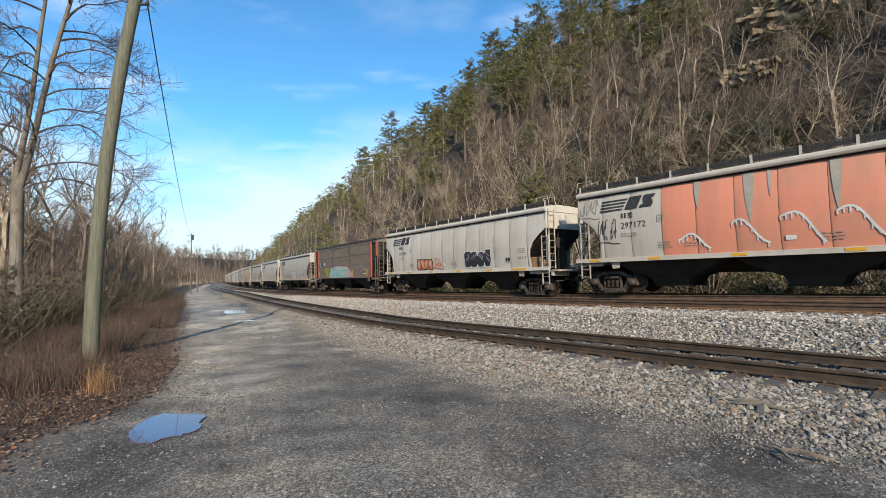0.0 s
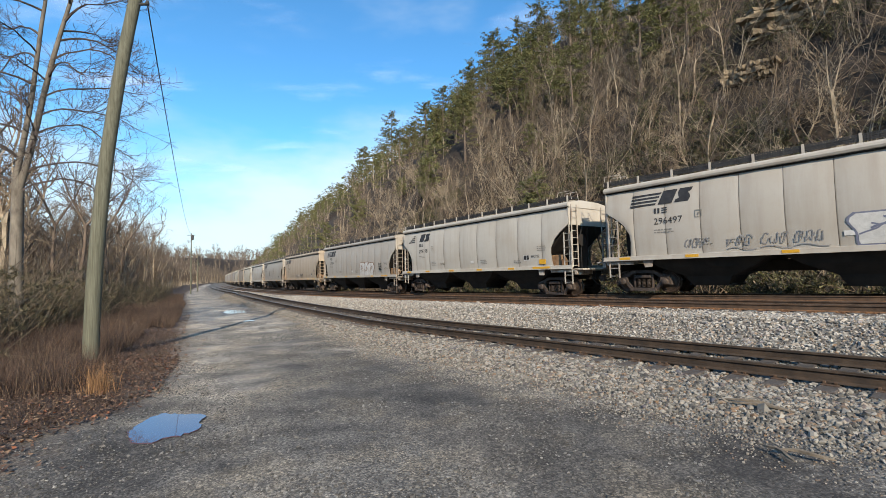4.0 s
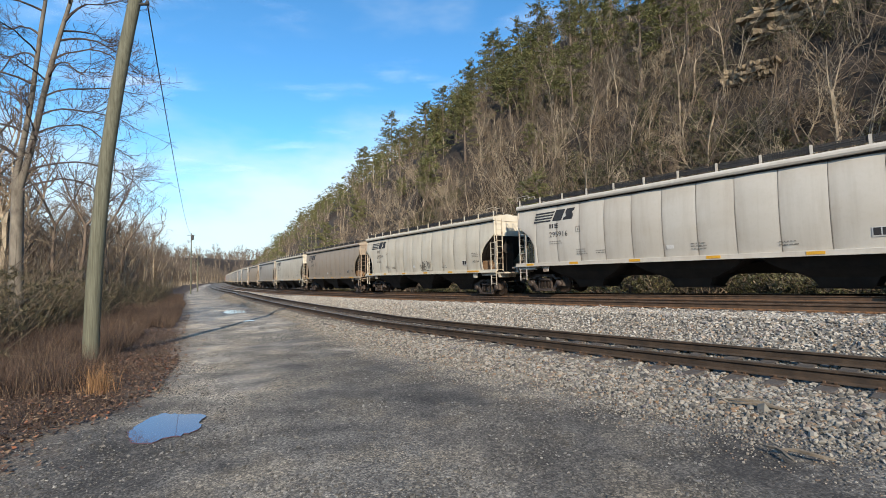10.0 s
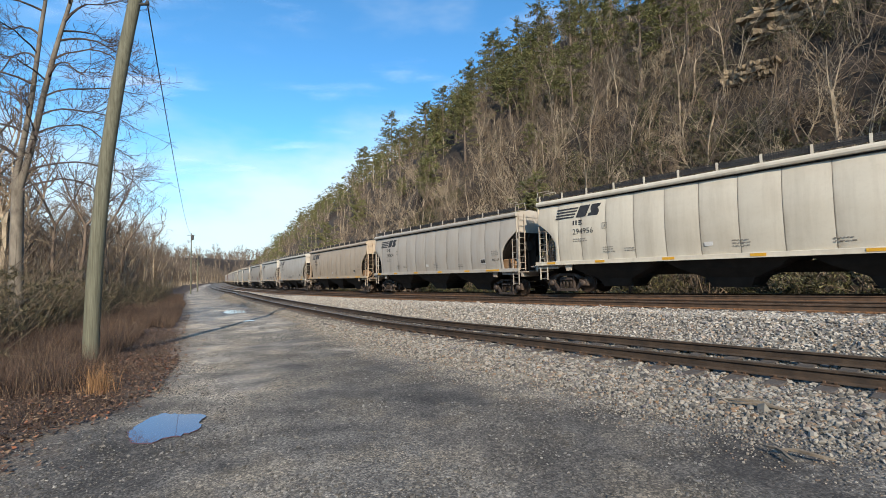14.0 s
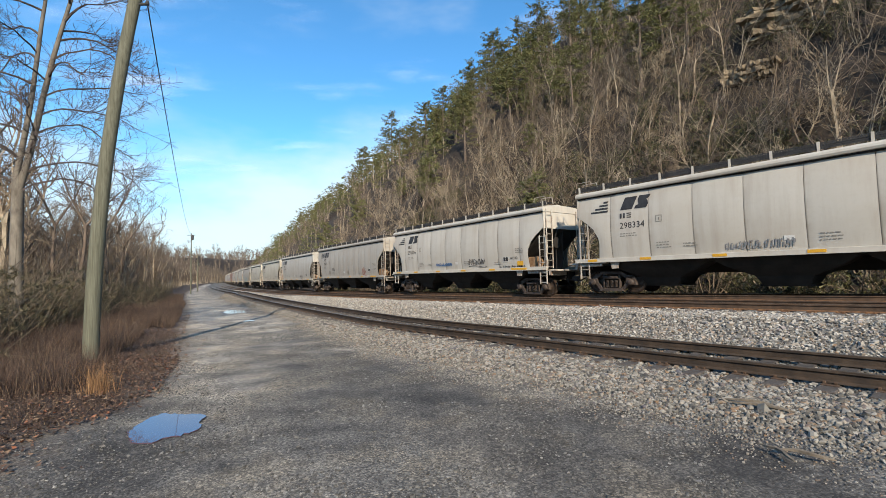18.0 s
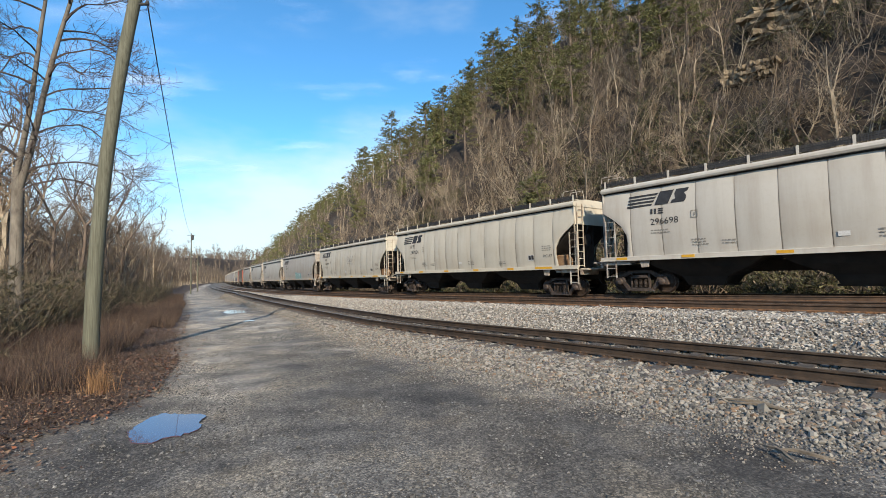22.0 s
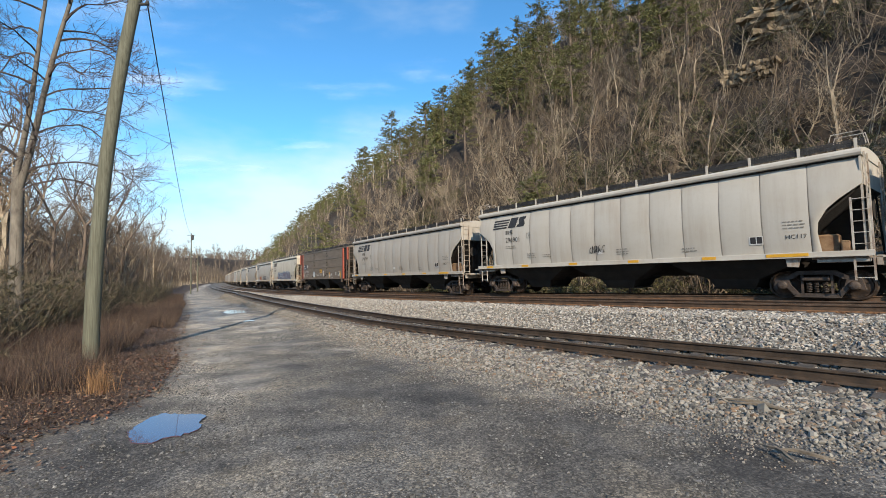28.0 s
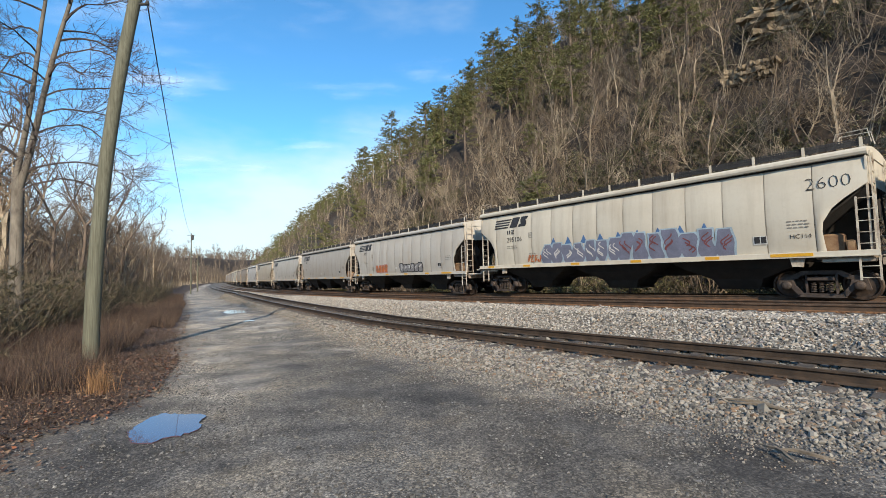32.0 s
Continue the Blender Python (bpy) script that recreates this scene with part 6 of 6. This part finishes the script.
stuff("hillside_brush", "tangled tan brush over the hillside", "brush", _vf, HILL_STEM)
_pts = np.concatenate([b[0][1:4] for b in _br])
_dense = _pts[(wave(_pts[:, 0], _pts[:, 1], 5.0, 15) > -0.12) & (_rng.rand(len(_pts)) < 0.9)]
stuff("hillside_evergreen_brush", "olive green leaves in the hillside brush", "brush", tufts(_rng, _dense, 0.24, 0.8, 15), OLIVE_LEAF)

# ---- sandstone ledges on the hillside ----
SANDSTONE = mottled("tan_sandstone", (0.10, 0.077, 0.05), (0.34, 0.27, 0.18), 0.9, 0.95, 0.8, 0.08, 7.0)


def outcrop(u, lat, z, layers, length, seed):
    rng = np.random.RandomState(seed)
    rock = tagged(new("rock_outcrop"), "layered tan sandstone ledge in the hillside", "rock", "hillside ledges")
    x, y = place(u, lat)
    rock.matrix_basis = pose(float(x), float(y), z, 0, 0, 90 + math.degrees(float(np.interp(u, _U, _A))))
    h = 0.0
    for k in range(layers):
        t = rng.uniform(0.22, 0.6)
        n = rng.randint(1, 3)
        x0 = -length / 2 + rng.normal(0, 0.5)
        for j in range(n):
            w = length / n * rng.uniform(0.75, 1.15)
            prof = [(x0 + w * q, 1.5 + rng.uniform(-0.3, 0.3) + 0.5 * rng.rand() * (k % 2) - 0.10 * k) for q in np.linspace(0, 1, 13)]
            s = Shape().slab(prof + [(x0 + w, -2.2), (x0, -2.2)], "z", h, h + t * rng.uniform(0.75, 0.97))
            s.v = [(a + rng.normal(0, 0.05), b + rng.normal(0, 0.07), c + rng.normal(0, 0.045)) for a, b, c in s.v]
            part("ledge", s, SANDSTONE, rock)
            x0 += w + rng.uniform(0.03, 0.25)
        h += t
    return rock


outcrop(10.3, 30.0, 22.8, 8, 8.0, 1)
outcrop(13.6, 26.6, 18.0, 5, 3.6, 3)
outcrop(23.0, 33.8, 26.0, 3, 3.0, 4)

# ---- puddles ----
WATER = material("puddle_water", (0.07, 0.045, 0.062), 0.03)
WATER.node_tree.nodes["Principled BSDF"].inputs["IOR"].default_value = 1.9


def puddle(u, lat, ru, rl, seed, label):
    rng = np.random.RandomState(seed)
    m = along(u, lat)
    z = ground_z(u, lat) + 0.004
    ring = [(math.cos(t) * ru * (1 + 0.12 * math.sin(3 * t + seed) + 0.07 * math.sin(7 * t + 2 * seed) + rng.normal(0, 0.05)), math.sin(t) * rl * (1 + 0.15 * math.cos(2 * t + seed) + 0.08 * math.sin(5 * t + seed) + rng.normal(0, 0.05))) for t in np.linspace(0, 2 * np.pi, 64, endpoint=False)]
    ob = new("puddle", Shape().slab(ring, "z", -0.012, 0.0).mesh("puddle", WATER))
    ob.matrix_basis = Matrix.Translation((0, 0, z - m.translation.z)) @ m
    tagged(ob, label, "puddle", "puddles on the road", kind="structure")


puddle(6.0, -18.33, 0.52, 0.42, 1, "blue sky reflected in a shallow rain puddle")
puddle(29.6, -12.75, 1.9, 0.6, 2, "long shallow puddle on the gravel road")
puddle(21.3, -13.63, 0.42, 0.22, 3, "small shallow puddle on the gravel road")

# ---- stones ----
STONE = tinted("ballast_stone", [(0.0, (0.04, 0.038, 0.034)), (0.22, (0.10, 0.092, 0.079)), (0.5, (0.168, 0.154, 0.13)), (0.78, (0.265, 0.247, 0.215)), (0.9, (0.175, 0.112, 0.065)), (1.0, (0.085, 0.085, 0.096))])
PALE_STONE = tinted("pale_ballast_stone", [(0.0, (0.08, 0.075, 0.068)), (0.22, (0.165, 0.152, 0.132)), (0.5, (0.265, 0.246, 0.214)), (0.8, (0.40, 0.378, 0.335)), (0.92, (0.25, 0.18, 0.12)), (1.0, (0.17, 0.165, 0.175))])
ROAD_CHIP = tinted("road_chip", [(0.0, (0.028, 0.027, 0.025)), (0.45, (0.075, 0.071, 0.064)), (0.85, (0.15, 0.142, 0.128)), (1.0, (0.24, 0.23, 0.21))])
_cube = np.array([(x, y, z) for z in (-1, 1) for y in (-1, 1) for x in (-1, 1)], float) * 0.62
_ct = np.array([(0, 2, 1), (1, 2, 3), (4, 5, 6), (5, 7, 6), (0, 1, 4), (1, 5, 4), (2, 6, 3), (3, 6, 7), (0, 4, 2), (2, 4, 6), (1, 3, 5), (3, 7, 5)])


_g = (1 + 5 ** 0.5) / 2
_ico = np.array([(-1, _g, 0), (1, _g, 0), (-1, -_g, 0), (1, -_g, 0), (0, -1, _g), (0, 1, _g), (0, -1, -_g), (0, 1, -_g), (_g, 0, -1), (_g, 0, 1), (-_g, 0, -1), (-_g, 0, 1)]) * 0.5
_it = np.array([(0, 11, 5), (0, 5, 1), (0, 1, 7), (0, 7, 10), (0, 10, 11), (1, 5, 9), (5, 11, 4), (11, 10, 2), (10, 7, 6), (7, 1, 8), (3, 9, 4), (3, 4, 2), (3, 2, 6), (3, 6, 8), (3, 8, 9), (4, 9, 5), (2, 4, 11), (6, 2, 10), (8, 6, 7), (9, 8, 1)])


def stones(rng, base, size, flat=0.7, fine=False):
    n = len(base)
    proto, tri = (_ico, _it) if fine else (_cube, _ct)
    k = len(proto)
    v = proto[None] * (1 + rng.normal(0, 0.22, (n, 1, 3))) * (1 + rng.normal(0, 0.27, (n, k, 3)))
    q = rng.normal(0, 1, (n, 4))
    q /= np.linalg.norm(q, axis=1, keepdims=True)
    w, x, y, z = q.T
    R = np.stack([1 - 2 * (y * y + z * z), 2 * (x * y - z * w), 2 * (x * z + y * w), 2 * (x * y + z * w), 1 - 2 * (x * x + z * z), 2 * (y * z - x * w), 2 * (x * z - y * w), 2 * (y * z + x * w), 1 - 2 * (x * x + y * y)], -1).reshape(n, 3, 3)
    s = size * np.exp(rng.normal(0, 0.32, n))
    v = np.einsum("nij,nkj->nki", R, v) * s[:, None, None]
    v[:, :, 2] *= flat
    v += base[:, None] + np.stack([0 * s, 0 * s, s * 0.25], -1)[:, None]
    return v.reshape(-1, 3), (tri[None] + k * np.arange(n)[:, None, None]).reshape(-1, 3)


def bed(rng, n, u0, u1, l0, l1, power=1.0, by_edge=False):
    u = u0 + (u1 - u0) * rng.rand(n) ** power
    if by_edge:
        e = road_right(u) - 0.1
        l = e + (siding_lat(u) - np.where(rng.rand(n) < 0.42, 0.78, 1.3) - e) * rng.rand(n) ** 0.85
        stray = rng.rand(n) < 0.08
        l = np.where(stray, e - 0.6 * rng.rand(n) ** 2, l)
        size = 0.008 + 0.0135 * np.clip((l - e) / 0.9, 0, 1)
    else:
        l = rng.uniform(l0, l1, n)
        if l0 < -8.7:
            l = l + siding_lat(u) - SIDING_LAT
        else:
            l = np.maximum(l, siding_lat(u) + 0.8 + 0.6 * rng.rand(n))
        size = np.full(n, 0.02)
    x, y = place(u, l)
    return np.stack([x, y, grade(u) + ground_h(u, l), size], -1)


_rng = np.random.RandomState(51)
_b = bed(_rng, 52000, -2.5, 9, 0, -11.2, 1.0, True)
stuff("siding_ballast", "loose angular grey and tan ballast stones", "gravel", stones(_rng, _b[:, :3], _b[:, 3], 0.9, True), STONE)
_b = np.concatenate([bed(_rng, 24000, 8, 17, 0, -11.2, 1.0, True), bed(_rng, 22000, 15, 60, 0, -11.2, 1.2, True), bed(_rng, 9000, -3, 30, -11.1, -9.8), bed(_rng, 17000, -4, 34, -9.8, -7.6)])
stuff("track_ballast", "grey and tan ballast stones between the tracks", "gravel", stones(_rng, _b[:, :3], _b[:, 3] * 1.1, 0.85), STONE)
_b = np.concatenate([bed(_rng, 74000, -8, 42, -8.6, -5.3, 1.15), bed(_rng, 9000, 40, 90, -8.0, -5.3)])
stuff("mainline_ballast", "pale grey ballast stones of the main line", "gravel", stones(_rng, _b[:, :3], 0.024, 0.85), PALE_STONE)
_u = 1.2 + 20 * _rng.rand(70000) ** 1.35
_l = road_left(_u) + (road_right(_u) - road_left(_u)) * (1 - _rng.rand(70000) ** 1.1)
_ok = (wave(_u, _l, 0.8, 33) + 0.6 * wave(_u, _l, 2.2, 34) > -0.25) & (np.hypot((_u - 6.0) / 0.62, (_l + 18.33) / 0.52) > 1)
_u, _l = _u[_ok], _l[_ok]
_x, _y = place(_u, _l)
_b = np.stack([_x, _y, grade(_u) + ground_h(_u, _l)], -1)
stuff("road_chips", "small loose grey stone chips on the road", "gravel", stones(_rng, _b, 0.0078, 0.6), ROAD_CHIP)

_u = 1.3 + 14 * _rng.rand(7000) ** 1.3
_l = road_left(_u) + 0.4 + (road_right(_u) - road_left(_u) - 0.4) * _rng.rand(7000)
_ok = (wave(_u, _l, 1.1, 35) + 0.7 * wave(_u, _l, 0.35, 36) > 0.35) & (np.hypot((_u - 6.0) / 0.66, (_l + 18.33) / 0.56) > 1)
_x, _y = place(_u[_ok], _l[_ok])
_b = np.stack([_x, _y, grade(_u[_ok]) + ground_h(_u[_ok], _l[_ok])], -1)
stuff("road_gravel", "patches of loose grey gravel on the road", "gravel", stones(_rng, _b, 0.0105, 0.55), ROAD_CHIP)

# ---- broken wood beside the track ----
for _k, (_u2, _l2, _len, _rot) in enumerate(((1.0, -14.25, 0.42, 12), (1.15, -14.35, 0.36, -35), (1.6, -13.1, 0.62, 8), (1.75, -13.0, 0.5, 15))):
    _m = along(_u2, _l2)
    _s = Shape()
    _pts = [(-_len / 2 + _len * q, 0.02 * math.sin(7 * q + _k), 0.045 + 0.02 * math.sin(3 * q)) for q in np.linspace(0, 1, 6)]
    _s.tube(_pts, [0.006, 0.016, 0.02, 0.017, 0.014, 0.004], 5)
    _w = new("broken_wood", _s.mesh("broken_wood", BARK_GREY))
    _w.matrix_basis = Matrix.Translation((0, 0, ground_z(_u2, _l2) - _m.translation.z)) @ _m @ pose(0, 0, 0, 0, 0, _rot)
    tagged(_w, "splintered weathered grey piece of wood on gravel", "wood debris", "broken wood")


# ---- ties ----
def tie_mesh(seed):
    rng = np.random.RandomState(seed)
    s = Shape().box((0, 0, -0.09), (0.23, 2.59, 0.18), r=0.012)
    s.v = [(a + rng.normal(0, 0.004), b + rng.normal(0, 0.006), c + rng.normal(0, 0.003)) for a, b, c in s.v]
    return s.mesh("tie", TIE_WOOD)


def plate_mesh(rust):
    s = Shape().box((0, 0, 0.006), (0.19, 0.36, 0.014), r=0.004)
    for a, b in ((-0.06, 0.1), (0.06, -0.1), (-0.06, -0.1), (0.06, 0.1)):
        s.box((a, b, 0.03), (0.03, 0.035, 0.035), r=0.006)
    return s.mesh("tie_plate", rust)


TIE_MESHES = [tie_mesh(i) for i in range(4)]
PLATE, SIDING_PLATE = plate_mesh(PLATE_RUST), plate_mesh(mottled("brown_plate_rust", (0.045, 0.028, 0.018), (0.13, 0.075, 0.042), 9.0, 0.85, 0.3))
_rng = np.random.RandomState(61)
for _thing, (_lat, _drop), _u0, _n, _plates in ((SIDING, TRACKS["siding"], -4.0, 130, 60), (MAIN_NEAR, TRACKS["main_near"], -8.0, 120, 90), (MAIN_FAR, TRACKS["main_far"], -8.0, 60, 0)):
    for _k in range(_n):
        _u = _u0 + 0.53 * _k + _rng.normal(0, 0.015)
        _side = _thing is SIDING
        _m = along(_u, float(siding_lat(_u)) if _side else _lat, (float(siding_h(_u)) if _side else RAIL_Z) - 0.193)
        _t = part("tie", TIE_MESHES[_rng.randint(4)], None, _thing, at=_m @ pose(0, _rng.normal(0, 0.03), 0, 0, 0, _rng.normal(0, 0.6)))
        if _k < _plates:
            part("tie_plate", SIDING_PLATE if _side else PLATE, None, _t, at=pose(0, 0.7525, 0))


# ---- what moves ----
def progress(t):
    """How many car lengths the train has gone by at t seconds."""
    return float(np.interp(t, _PT, _PP))


_PT = np.arange(0, 32.01, 0.25)
_PP = -7.02 + 0.787 * _PT - 0.00052 * _PT ** 2
# the cars differ a little in length, so some stand off the even pitch
SLACK = {-6: 0.3, -5: 0.45, -4: 1.1, -3: 0.0, -2: -0.25, -1: 0.1, 0: 0.25, 1: 0.5, 2: 0.75, 3: 0.75, 4: 0.9, 5: 0.8, 6: 1.0, 7: 0.0, 8: -1.05, 9: -0.75, 10: -0.15,
         11: -0.25, 12: -0.05, 15: 0.1, 16: 0.3, 17: 0.1, 18: 0.4, 19: 0.4}
LEAD_U = 11.2 - 8.2


def car_pose(index, t):
    return along(LEAD_U + PITCH * (index - progress(t)) + SLACK.get(index, 0.0), 0.0, RAIL_Z)


WHEEL_R = 0.457


def motions():
    # each axle turns as far as its car has rolled; all front axles share one action, all rear axles another
    spin = {}
    for index, car in CARS:
        for truck in car.children:
            if not truck.name.startswith("truck"):
                continue
            for axle in truck.children:
                if not axle.name.startswith("wheelset"):
                    continue
                x = round(axle.location.x, 2)
                if x not in spin:
                    walk(axle, [(k / FPS, pose(x, 0, 0.457, 0, -math.degrees((progress(k / FPS) - progress(0)) * PITCH / WHEEL_R), 0)) for k in range(961)])
                    spin[x] = axle.animation_data.action
                else:
                    axle.rotation_mode = "QUATERNION"
                    axle.animation_data_create().action = spin[x]
                    axle.animation_data.action_slot = spin[x].slots[0]
    walk(CLOUD, [(0.0, pose(0, 0, 900)), (16.0, pose(95, 0, 900)), (32.0, pose(190, 0, 900))])
    for index, car in CARS:
        walk(car, [(t, car_pose(index, t)) for t in np.arange(0.0, 32.01, 1.0)])


motions()
